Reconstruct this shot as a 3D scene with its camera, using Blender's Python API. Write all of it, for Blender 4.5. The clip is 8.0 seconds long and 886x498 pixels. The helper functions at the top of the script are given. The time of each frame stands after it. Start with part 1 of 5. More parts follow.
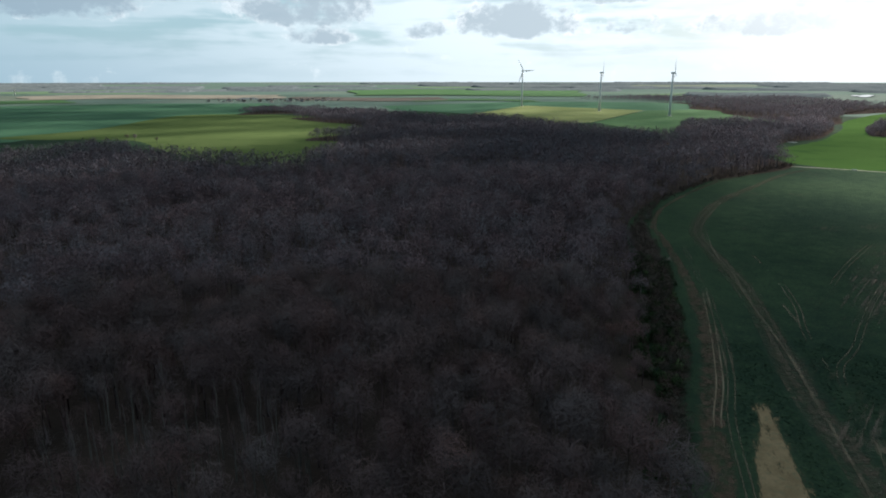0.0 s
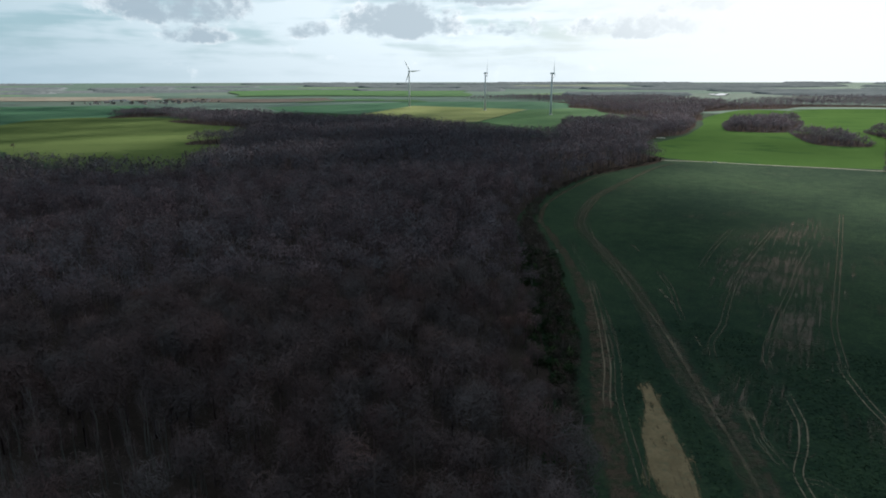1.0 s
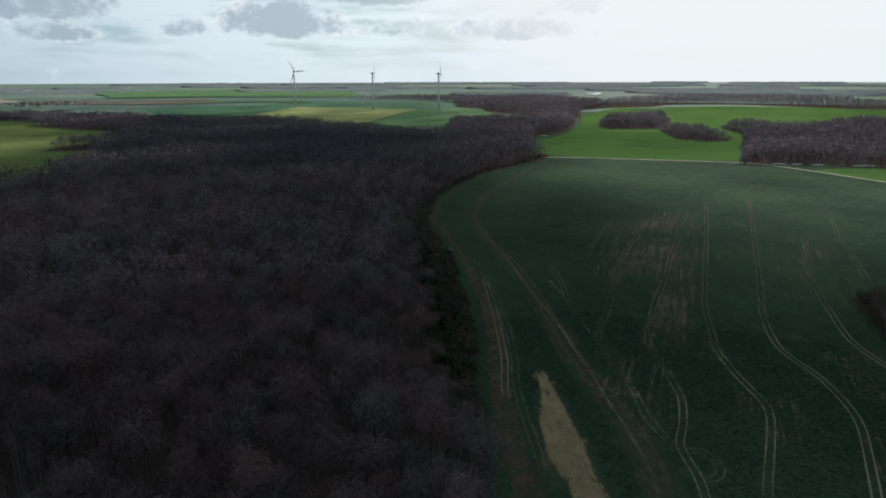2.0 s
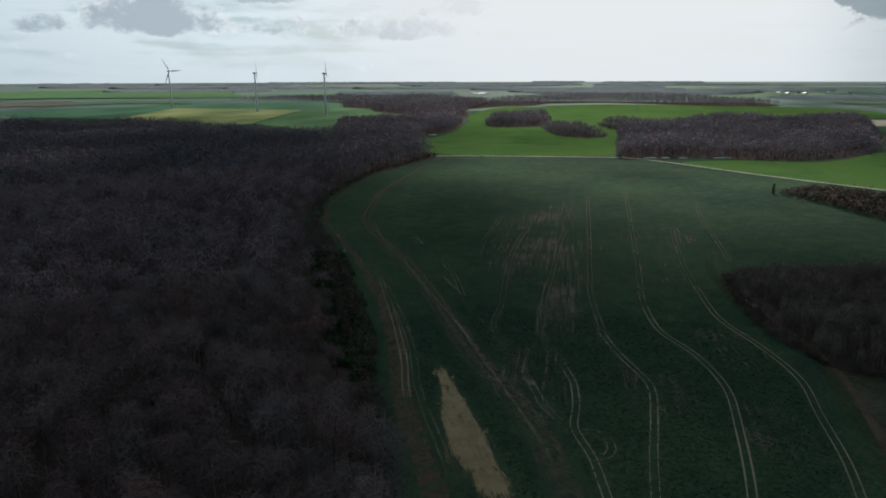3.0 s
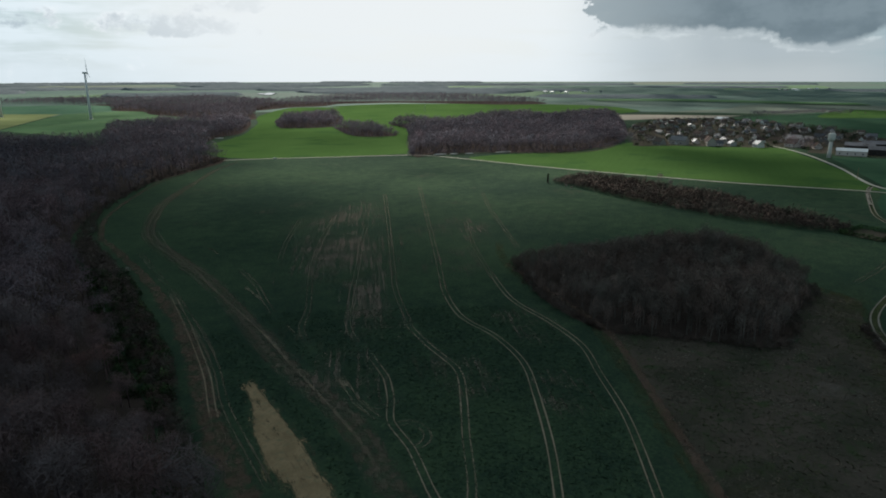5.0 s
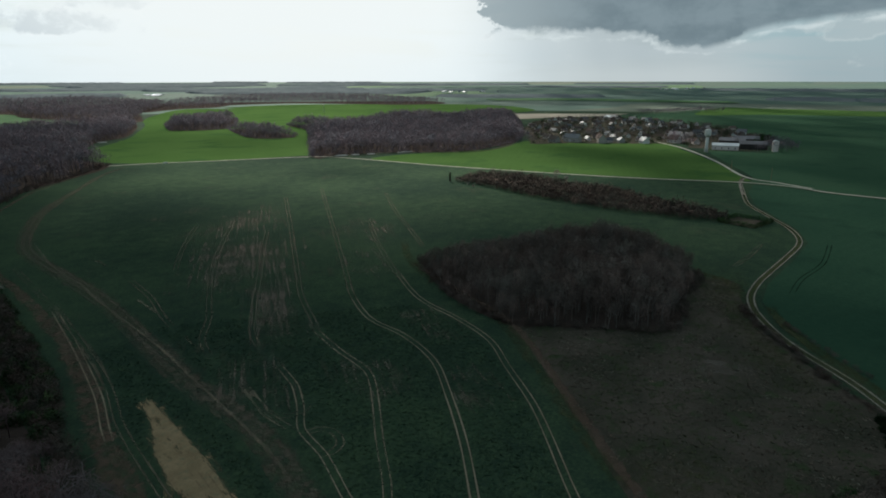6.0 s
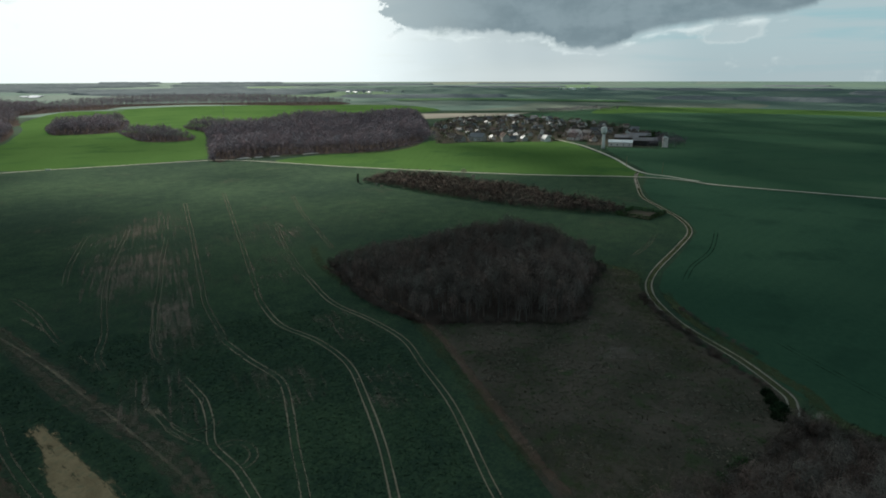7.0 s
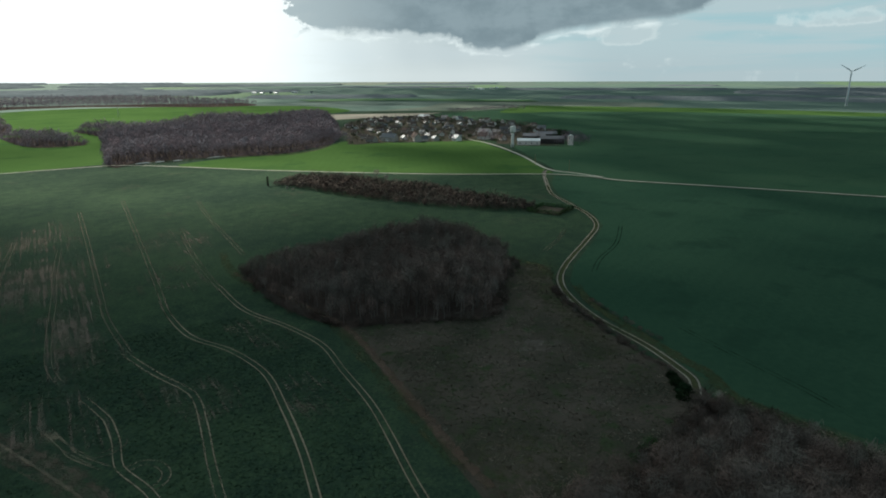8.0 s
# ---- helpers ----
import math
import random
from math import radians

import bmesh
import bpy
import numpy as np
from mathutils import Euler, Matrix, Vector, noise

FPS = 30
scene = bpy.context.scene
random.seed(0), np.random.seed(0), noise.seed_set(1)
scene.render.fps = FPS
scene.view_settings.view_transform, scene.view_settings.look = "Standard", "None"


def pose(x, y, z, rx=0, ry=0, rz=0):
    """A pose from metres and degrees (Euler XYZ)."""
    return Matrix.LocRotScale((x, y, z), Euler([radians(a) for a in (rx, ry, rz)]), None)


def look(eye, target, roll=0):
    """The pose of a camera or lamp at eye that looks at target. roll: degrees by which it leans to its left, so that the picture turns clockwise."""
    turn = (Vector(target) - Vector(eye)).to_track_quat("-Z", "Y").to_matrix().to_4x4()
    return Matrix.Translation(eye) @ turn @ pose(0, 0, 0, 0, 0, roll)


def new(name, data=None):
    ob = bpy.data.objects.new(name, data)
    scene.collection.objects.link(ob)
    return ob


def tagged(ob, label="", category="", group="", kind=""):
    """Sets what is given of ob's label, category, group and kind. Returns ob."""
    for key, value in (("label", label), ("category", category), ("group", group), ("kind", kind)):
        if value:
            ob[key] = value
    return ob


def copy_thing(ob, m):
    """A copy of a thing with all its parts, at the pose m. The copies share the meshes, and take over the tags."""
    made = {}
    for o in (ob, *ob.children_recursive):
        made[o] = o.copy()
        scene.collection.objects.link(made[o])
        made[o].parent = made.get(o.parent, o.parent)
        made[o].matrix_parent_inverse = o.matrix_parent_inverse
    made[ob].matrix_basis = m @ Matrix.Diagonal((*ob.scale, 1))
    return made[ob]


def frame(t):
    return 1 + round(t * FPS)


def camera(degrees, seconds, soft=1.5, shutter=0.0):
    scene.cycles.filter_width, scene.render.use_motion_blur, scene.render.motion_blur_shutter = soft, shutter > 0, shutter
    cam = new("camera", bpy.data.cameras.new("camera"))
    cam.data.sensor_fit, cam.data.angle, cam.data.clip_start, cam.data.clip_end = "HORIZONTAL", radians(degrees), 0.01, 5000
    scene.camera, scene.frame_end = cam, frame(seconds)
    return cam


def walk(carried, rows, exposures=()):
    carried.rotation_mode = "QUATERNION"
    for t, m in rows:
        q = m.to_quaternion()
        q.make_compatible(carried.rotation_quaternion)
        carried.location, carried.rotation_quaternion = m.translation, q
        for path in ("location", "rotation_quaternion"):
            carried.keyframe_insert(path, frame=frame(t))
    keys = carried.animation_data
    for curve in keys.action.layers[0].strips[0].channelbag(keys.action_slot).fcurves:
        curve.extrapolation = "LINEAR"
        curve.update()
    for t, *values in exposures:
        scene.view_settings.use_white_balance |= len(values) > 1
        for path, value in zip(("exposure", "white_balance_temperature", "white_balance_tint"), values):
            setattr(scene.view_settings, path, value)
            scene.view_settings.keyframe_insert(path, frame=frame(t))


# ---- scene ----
cam = camera(70.1, 8.0, soft=1.8)
EYE = (0, 0, 66)
TURN = [(0.0, 74.87, 0.03, -1.92), (0.5, 74.89, 0.05, -6.72), (1.0, 74.89, 0.08, -11.81), (1.5, 74.9, 0.11, -16.64),
        (3.0, 74.86, 0.15, -31.56), (3.5, 74.85, 0.16, -36.03), (4.0, 74.84, 0.13, -40.92), (4.5, 74.84, 0.11, -45.43),
        (6.0, 74.84, 0.09, -58.78), (6.5, 74.84, 0.1, -62.88), (7.0, 74.84, 0.12, -67.15), (7.5, 74.84, 0.15, -71.01), (8.0, 74.85, 0.17, -75.06)]
walk(cam, [(t, pose(*EYE, tilt, roll, yaw)) for t, tilt, roll, yaw in TURN],
     exposures=[(0.0, 1.1, 6200, 10), (1.5, 0.87, 6200, 10), (3.5, 0.62, 6200, 10), (4.5, 0.7, 6200, 10), (6.0, 0.8, 6250, 7), (8.0, 1.1, 6280, 5)])

# ---- world and sun ----
SUN_AZ, SUN_EL = radians(46), radians(27)
SKY_OVERHEAD = 0.70
TO_SUN = Vector((math.sin(SUN_AZ) * math.cos(SUN_EL), math.cos(SUN_AZ) * math.cos(SUN_EL), math.sin(SUN_EL)))
sun = new("sun", bpy.data.lights.new("sun", "SUN"))
sun.data.energy, sun.data.angle, sun.data.color = 5.0, radians(0.8), (1.0, 0.93, 0.82)
sun.matrix_world = look(TO_SUN * 100, (0, 0, 0))

world = bpy.data.worlds.new("sky")
scene.world = world
world.use_nodes = True


class Nodes:
    """Short ways to write node trees."""

    def __init__(self, tree):
        self.tree = tree

    def add(self, kind, inputs=None, **props):
        n = self.tree.nodes.new(kind)
        for k, v in props.items():
            setattr(n, k, v)
        for k, v in (inputs or {}).items():
            self.put(n.inputs[k], v)
        return n

    def put(self, socket, v):
        if isinstance(v, bpy.types.NodeSocket):
            self.tree.links.new(v, socket)
        else:
            socket.default_value = v

    def math(self, op, a, b=0.0, c=0.0, clamp=False):
        return self.add("ShaderNodeMath", {0: a, 1: b, 2: c}, operation=op, use_clamp=clamp).outputs[0]

    def vec(self, op, a, b=(0, 0, 0)):
        n = self.add("ShaderNodeVectorMath", {0: a, 1: b}, operation=op)
        return n.outputs["Value"] if op in ("DOT_PRODUCT", "LENGTH", "DISTANCE") else n.outputs["Vector"]

    def mix(self, f, a, b, blend="MIX"):
        n = self.add("ShaderNodeMix", data_type="RGBA", blend_type=blend)
        for i, v in ((0, f), (6, a), (7, b)):
            if isinstance(v, tuple) and len(v) == 3:
                v = (*v, 1)
            self.put(n.inputs[i], v)
        return n.outputs[2]

    def noise(self, vec, scale, detail=4.0, rough=0.55, distortion=0.0):
        n = self.add("ShaderNodeTexNoise", {"Scale": scale, "Detail": detail, "Roughness": rough, "Distortion": distortion})
        if vec is not None:
            self.put(n.inputs["Vector"], vec)
        return n.outputs["Fac"]

    def span(self, v, a, b, lo=0.0, hi=1.0, smooth=True):
        n = self.add("ShaderNodeMapRange", {0: v, 1: a, 2: b, 3: lo, 4: hi})
        n.interpolation_type = "SMOOTHSTEP" if smooth else "LINEAR"
        return n.outputs[0]

    def profile(self, v, stops, lo, hi, shape="LINEAR"):
        """A value that follows the (place, value) pairs along v."""
        n = self.add("ShaderNodeValToRGB", {0: self.math("DIVIDE", self.math("SUBTRACT", v, lo), hi - lo)})
        n.color_ramp.interpolation = shape
        while len(n.color_ramp.elements) < len(stops):
            n.color_ramp.elements.new(0.5)
        for e, (at, k) in zip(n.color_ramp.elements, stops):
            e.position, e.color = (at - lo) / (hi - lo), (k, k, k, 1)
        return self.add("ShaderNodeSeparateXYZ", {0: n.outputs[0]}).outputs[0]


def make_sky():
    w = Nodes(world.node_tree)
    world.node_tree.nodes.clear()
    d = w.add("ShaderNodeTexCoord").outputs["Generated"]
    xyz = w.add("ShaderNodeSeparateXYZ", {0: d})
    up = w.math("MAXIMUM", xyz.outputs[2], 0.0)
    sky = w.add("ShaderNodeTexSky", sky_type="NISHITA", sun_disc=False, sun_elevation=SUN_EL, sun_rotation=SUN_AZ,
                dust_density=2.0)
    clear = w.mix(1.0, sky.outputs[0], (0.075, 0.075, 0.075), "MULTIPLY")
    az = w.math("MULTIPLY", w.math("ARCTAN2", xyz.outputs[0], xyz.outputs[1]), 57.2958)
    flat = w.add("ShaderNodeCombineXYZ", {0: w.math("MULTIPLY", az, 0.20), 1: w.math("MULTIPLY", up, 32.0), 2: 1.7}).outputs[0]
    round_at = w.add("ShaderNodeCombineXYZ", {0: w.math("MULTIPLY", az, 0.50), 1: w.math("MULTIPLY", up, 36.0), 2: 4.0}).outputs[0]
    soft, fine = w.noise(flat, 1.0, 3.0, 0.5, 0.2), w.noise(round_at, 0.8, 10.0, 0.62, 0.2)
    rough = w.math("ADD", w.math("MULTIPLY", w.math("SUBTRACT", soft, 0.5), 2.2), w.math("MULTIPLY", w.math("SUBTRACT", fine, 0.5), 4.6))
    # brightness by nearness to the sun
    near = w.math("MAXIMUM", w.vec("DOT_PRODUCT", w.vec("NORMALIZE", d), tuple(TO_SUN)), 0.0)
    glow = w.span(near, 0.80, 0.935)
    wide = w.span(near, 0.12, 0.9)
    # a thin bright veil over blue air, milky towards the horizon
    streaks = w.noise(w.add("ShaderNodeCombineXYZ", {0: w.math("MULTIPLY", az, 0.07), 1: w.math("MULTIPLY", up, 42.0), 2: 9.0}).outputs[0], 1.0, 5.0, 0.55, 0.3)
    thin = w.mix(wide, (0.36, 0.485, 0.54), (0.80, 0.88, 0.90))
    blue = w.mix(0.72, clear, (0.31, 0.50, 0.57))
    air = w.mix(w.span(w.math("ADD", w.math("MULTIPLY", streaks, 0.6), w.math("MULTIPLY", soft, 0.4)), 0.36, 0.54, 0.15, 1.0), blue, thin)
    low = w.mix(wide, (0.31, 0.43, 0.50), (0.76, 0.83, 0.85))
    veil = w.mix(w.span(up, 0.0, 0.075, 0.85, 0.0), air, low)
    # flat-based cumulus: bearing, height, half width, half height, weight of each
    mass = -0.9
    for a, u, wd, hg, wt in ((-28.5, 0.092, 6.0, 0.045, 1.25), (-20, 0.112, 5.0, 0.025, 0.8), (-9.5, 0.090, 5.2, 0.045, 1.25), (-9, 0.056, 2.6, 0.022, 0.85),
                             (0.5, 0.064, 1.8, 0.018, 0.8), (8.2, 0.072, 4.6, 0.046, 1.35), (15, 0.116, 5.0, 0.030, 1.2), (17, 0.068, 2.6, 0.017, 0.6),
                             (31.5, 0.098, 3.2, 0.026, 0.65), (28.5, 0.064, 5.5, 0.024, 0.8), (90.3, 0.058, 2.4, 0.026, 0.75), (106, 0.070, 3.4, 0.014, 0.6)):
        across = w.math("DIVIDE", w.math("SUBTRACT", az, a), wd * 1.12)
        tall = w.math("SUBTRACT", up, u)
        tall = w.math("MAXIMUM", w.math("DIVIDE", tall, hg), w.math("DIVIDE", tall, -0.42 * hg))
        form = w.math("SUBTRACT", w.math("SUBTRACT", 1.0, w.math("MULTIPLY", across, across)), w.math("MULTIPLY", tall, tall))
        mass = w.math("MAXIMUM", mass, w.math("MULTIPLY", form, wt * 1.15))
    mass = w.math("ADD", mass, rough)
    cover, thick = w.span(mass, -0.35, 0.6), w.span(w.math("ADD", mass, w.math("MULTIPLY", w.math("SUBTRACT", w.noise(round_at, 2.1, 8.0, 0.6, 0.3), 0.5), 2.4)), -0.2, 1.2)
    lit = w.mix(w.span(fine, 0.46, 0.60), veil, w.mix(wide, (0.60, 0.68, 0.71), (0.95, 0.98, 0.98)))
    dark = w.mix(wide, (0.26, 0.350, 0.415), (0.45, 0.52, 0.56))
    cloud = w.mix(thick, lit, dark)
    sky_1 = w.mix(w.math("MULTIPLY", cover, 0.92), veil, cloud)
    glowing = w.mix(w.math("MULTIPLY", glow, w.span(mass, 0.0, 0.9, 0.98, 0.86)), sky_1, (0.87, 0.885, 0.865))
    # the heavy shower cloud beyond the village: its base follows the bearing
    bent = w.math("ADD", az, w.math("MULTIPLY", w.math("SUBTRACT", fine, 0.5), 7.0))
    base = w.profile(bent, ((58, 0.30), (60.5, 0.15), (62.2, 0.095), (63.5, 0.076), (70, 0.073), (75, 0.067), (78, 0.052), (81, 0.048), (83, 0.064), (85, 0.074),
                            (90.5, 0.083), (95, 0.092), (97, 0.113), (101, 0.111), (106, 0.123), (114, 0.140), (122, 0.30)), 40, 130)
    above_base = w.math("SUBTRACT", w.math("ADD", up, w.math("MULTIPLY", w.math("SUBTRACT", fine, 0.5), 0.030)), w.math("SUBTRACT", base, 0.008))
    heavy = w.math("MULTIPLY", w.span(above_base, -0.003, 0.008), w.span(up, 0.2, 0.4, 1.0, 0.3))
    storm = w.mix(w.span(az, 61, 74), (0.36, 0.415, 0.43), (0.155, 0.205, 0.232))
    storm = w.mix(w.span(w.math("ADD", w.math("MULTIPLY", fine, 0.5), w.math("MULTIPLY", soft, 0.5)), 0.40, 0.62, 0.0, 0.42), storm, (0.28, 0.345, 0.375))
    # rain veil and light shafts under it
    shaft = w.math("MULTIPLY", w.span(az, 58, 73), w.span(az, 80, 104, 1.0, 0.35))
    ray = w.noise(w.add("ShaderNodeCombineXYZ", {0: w.math("ADD", az, w.math("MULTIPLY", up, 22.0)), 1: 0.0, 2: 0.0}).outputs[0], 0.16, 1.0)
    rain = w.mix(w.span(ray, 0.3, 0.7), (0.375, 0.425, 0.445), (0.445, 0.49, 0.50))
    rain = w.mix(w.span(up, 0.0, 0.035, 0.6, 0.0), rain, (0.52, 0.55, 0.54))
    fallen = w.mix(w.math("MULTIPLY", shaft, 0.85), glowing, rain)
    # clearer air beyond the shower
    clearer = w.mix(w.math("MULTIPLY", w.span(streaks, 0.38, 0.58), 0.75), (0.30, 0.435, 0.47), (0.39, 0.455, 0.475))
    clearer = w.mix(w.span(up, 0.0, 0.05, 0.8, 0.0), clearer, (0.36, 0.42, 0.44))
    clearer = w.mix(w.math("MULTIPLY", cover, 0.6), clearer, w.mix(w.span(mass, 0.2, 0.8), (0.56, 0.61, 0.61), (0.43, 0.49, 0.505)))
    fallen = w.mix(w.span(az, 79, 90), fallen, clearer)
    # torn bright rim along the base
    rim = w.math("MULTIPLY", w.span(above_base, -0.012, -0.005), w.span(above_base, -0.001, -0.005))
    rim = w.math("MULTIPLY", rim, w.math("MULTIPLY", w.span(w.noise(flat, 1.7, 4.0), 0.48, 0.62), w.span(az, 97, 92)))
    rimmed = w.mix(w.math("MULTIPLY", rim, 0.38), fallen, (0.80, 0.85, 0.84))
    final = w.mix(w.math("MULTIPLY", heavy, 0.96), rimmed, storm)
    # overhead and behind, the deck is thicker and darker
    above = w.span(up, 0.13, 0.45, 1.0, SKY_OVERHEAD)
    grey = w.mix(1.0, final, w.add("ShaderNodeCombineXYZ", {0: above, 1: above, 2: above}).outputs[0], "MULTIPLY")
    bg = w.add("ShaderNodeBackground", {"Color": grey, "Strength": 0.6})
    out = w.add("ShaderNodeOutputWorld")
    w.tree.links.new(bg.outputs[0], out.inputs[0])


make_sky()


# ---- materials ----
def surface(name, a, b, big=0.05, small=1.5, rough=0.9, bump=0.3, bump_scale=None, c=None, ragged=False, tint=0.0,
            spec=0.0, metal=0.0, rows=None, through_light=0.0, streak=None, stretch=0.13, solid=0.9, wild=3.4):
    """A rough natural surface: two colours mixed by noise at two sizes, with relief. ragged: the edge breaks up."""
    m = bpy.data.materials.new(name)
    m.use_nodes = True
    m.node_tree.nodes.clear()
    w = Nodes(m.node_tree)
    p = w.add("ShaderNodeNewGeometry").outputs["Position"]
    n1, n2 = w.noise(p, big, 5.0), w.noise(p, small, 6.0, 0.65)
    f = w.math("ADD", w.math("MULTIPLY", n1, 0.6), w.math("MULTIPLY", n2, 0.4))
    col = w.mix(w.span(f, 0.36, 0.64), a, b)
    if c:
        col = w.mix(w.span(w.noise(p, big * 2.7, 6.0, 0.6), 0.52, 0.68), col, c)
    if rows:
        turn, step, depth = rows
        line = w.vec("DOT_PRODUCT", p, (math.cos(turn), math.sin(turn), 0.0))
        wave = w.math("SINE", w.math("MULTIPLY", w.math("ADD", line, w.math("MULTIPLY", n1, step * 0.6)), math.tau / step))
        col = w.mix(w.math("MULTIPLY", w.span(wave, -1, 1), depth), col, tuple(0.72 * k for k in a))
    if tint:
        r = w.math("ADD", w.add("ShaderNodeObjectInfo").outputs["Random"], w.add("ShaderNodeAttribute", attribute_name="tint").outputs["Fac"])
        r = w.math("FRACT", r)
        k = w.span(r, 0, 1, 1 - tint, 1 + tint, smooth=False)
        hue = w.mix(w.math("FRACT", w.math("MULTIPLY", r, 7.31)), (1.10, 0.97, 0.94, 1), (0.92, 1.03, 1.02, 1))
        col = w.mix(1.0, w.mix(1.0, col, hue, "MULTIPLY"), w.add("ShaderNodeCombineXYZ", {0: k, 1: k, 2: k}).outputs[0], "MULTIPLY")
    s = w.add("ShaderNodeBsdfPrincipled", {"Base Color": col, "Roughness": rough, "Specular IOR Level": spec, "Metallic": metal})
    if bump:
        h = w.noise(p, bump_scale or small * 2, 6.0, 0.7)
        w.put(s.inputs["Normal"], w.add("ShaderNodeBump", {"Strength": bump, "Distance": 0.3, "Height": h}).outputs[0])
    shader = s.outputs[0]
    if through_light:
        t = w.add("ShaderNodeBsdfTranslucent", {"Color": col})
        shader = w.add("ShaderNodeMixShader", {0: through_light, 1: shader, 2: t.outputs[0]}).outputs[0]
    if ragged:
        e = w.add("ShaderNodeAttribute", attribute_name="edge").outputs["Fac"]
        q = p
        if streak is not None:
            q = w.add("ShaderNodeCombineXYZ", {0: w.vec("DOT_PRODUCT", p, (math.cos(streak), -math.sin(streak), 0)),
                                               1: w.math("MULTIPLY", w.vec("DOT_PRODUCT", p, (math.sin(streak), math.cos(streak), 0)), stretch)}).outputs[0]
        broken = w.math("ADD", w.math("MULTIPLY", w.noise(q, ragged, 7.0, 0.75), 0.7), w.math("MULTIPLY", w.noise(q, ragged * 5, 5.0, 0.7), 0.3))
        if streak is not None:
            broken = w.math("ADD", w.math("MULTIPLY", broken, 0.8), w.math("MULTIPLY", w.noise(p, 0.11, 5.0, 0.6), 0.2))
        k = w.math("ADD", e, w.math("MULTIPLY", w.math("SUBTRACT", broken, 0.5), wild))
        mask = w.math("MULTIPLY", w.span(k, 0.25, 0.95), solid)
        mask = w.math("MULTIPLY", mask, w.span(e, 0.0, 0.15))
        shader = w.add("ShaderNodeMixShader", {0: mask, 1: w.add("ShaderNodeBsdfTransparent").outputs[0], 2: shader}).outputs[0]
    out = w.add("ShaderNodeOutputMaterial")
    w.tree.links.new(shader, out.inputs[0])
    return m


# wheat turns lighter from field to field outward: haze put into the colour
WHEAT_FAR = surface("hazed_far_wheat", (0.050, 0.115, 0.068), (0.065, 0.133, 0.076), 0.006, 0.3, bump=0.3, spec=0.008, rough=0.85, rows=(0.2, 9.0, 0.2), c=(0.045, 0.100, 0.062))
WHEAT_RIGHT = surface("right_field_wheat", (0.023, 0.055, 0.034), (0.033, 0.070, 0.042), 0.012, 0.5, bump=0.8, spec=0.004, rough=0.85, rows=(1.2, 5.0, 0.06), c=(0.021, 0.049, 0.031))
WHEAT_EAST = surface("east_field_wheat", (0.033, 0.074, 0.042), (0.044, 0.086, 0.048), 0.012, 0.5, bump=0.8, spec=0.004, rough=0.85, rows=(1.2, 5.0, 0.06), c=(0.030, 0.066, 0.038))
# yellow-green taken from lit fields: part of the sunlight is in this colour
GREEN_LIGHT = surface("sunlit_young_barley", (0.053, 0.100, 0.029), (0.068, 0.121, 0.036), 0.008, 0.4, bump=0.3, spec=0.0, rough=0.85, rows=(1.9, 6.0, 0.06), c=(0.042, 0.086, 0.029))
GREEN_MID = surface("meadow", (0.057, 0.120, 0.052), (0.078, 0.140, 0.060), 0.012, 0.5, bump=0.4, spec=0.008, rough=0.85, c=(0.052, 0.104, 0.044))
MEADOW = surface("olive_meadow", (0.080, 0.110, 0.040), (0.100, 0.132, 0.050), 0.010, 0.4, bump=0.4, c=(0.068, 0.098, 0.036))
MUSTARD = surface("fading_cover_crop", (0.163, 0.189, 0.072), (0.195, 0.215, 0.091), 0.01, 0.5, bump=0.4, spec=0.008, rough=0.85, c=(0.130, 0.169, 0.065))
PLOUGH = surface("ploughed_earth", (0.10, 0.085, 0.074), (0.13, 0.112, 0.098), 0.02, 0.8, bump=0.6, spec=0.008, rough=0.85)
STUBBLE = surface("pale_stubble", (0.21, 0.185, 0.15), (0.26, 0.235, 0.19), 0.01, 0.6, bump=0.4, spec=0.008, rough=0.85)
ROUGH = surface("rough_grass", (0.038, 0.040, 0.029), (0.084, 0.070, 0.058), 0.07, 1.3, bump=0.7, c=(0.042, 0.055, 0.030))
LITTER = surface("leaf_litter", (0.042, 0.034, 0.030), (0.068, 0.052, 0.045), 0.08, 1.2, bump=0.8)
EARTH = surface("bare_earth", (0.096, 0.080, 0.060), (0.148, 0.120, 0.092), 0.15, 1.6, bump=0.6, ragged=0.5, solid=0.58, wild=4.2)
EARTH_STREAK = surface("crumbled_earth", (0.100, 0.082, 0.060), (0.165, 0.135, 0.105), 0.15, 1.6, bump=0.6, ragged=0.22, solid=0.42, wild=4.6)
EARTH_THIN = surface("thin_crop_on_earth", (0.15, 0.118, 0.096), (0.21, 0.165, 0.136), 0.2, 2.0, bump=0.5, ragged=1.25, streak=radians(43), stretch=0.02, solid=0.62, wild=6.5)
SAND = surface("washed_sand", (0.190, 0.143, 0.084), (0.275, 0.208, 0.124), 0.3, 1.8, bump=0.5, ragged=0.7, streak=radians(19), stretch=0.16, wild=6.5, solid=0.97, c=(0.17, 0.155, 0.095))
PALE_GRASS = surface("bleached_grass", (0.12, 0.105, 0.09), (0.17, 0.15, 0.13), 0.2, 2.0, bump=0.6, ragged=0.35, solid=0.6)
EARTH_RED = surface("red_earth", (0.105, 0.072, 0.054), (0.145, 0.100, 0.078), 0.15, 1.6, bump=0.5, ragged=0.35, wild=4.6, solid=0.66)
RUT = surface("wheel_rut", (0.165, 0.140, 0.100), (0.240, 0.205, 0.148), 0.1, 1.2, bump=0.4, ragged=0.11, solid=0.9, wild=1.9)
RUT_DIM = surface("faint_wheel_rut", (0.104, 0.093, 0.068), (0.156, 0.133, 0.098), 0.1, 1.2, bump=0.4, ragged=0.09, solid=0.75, wild=2.2)
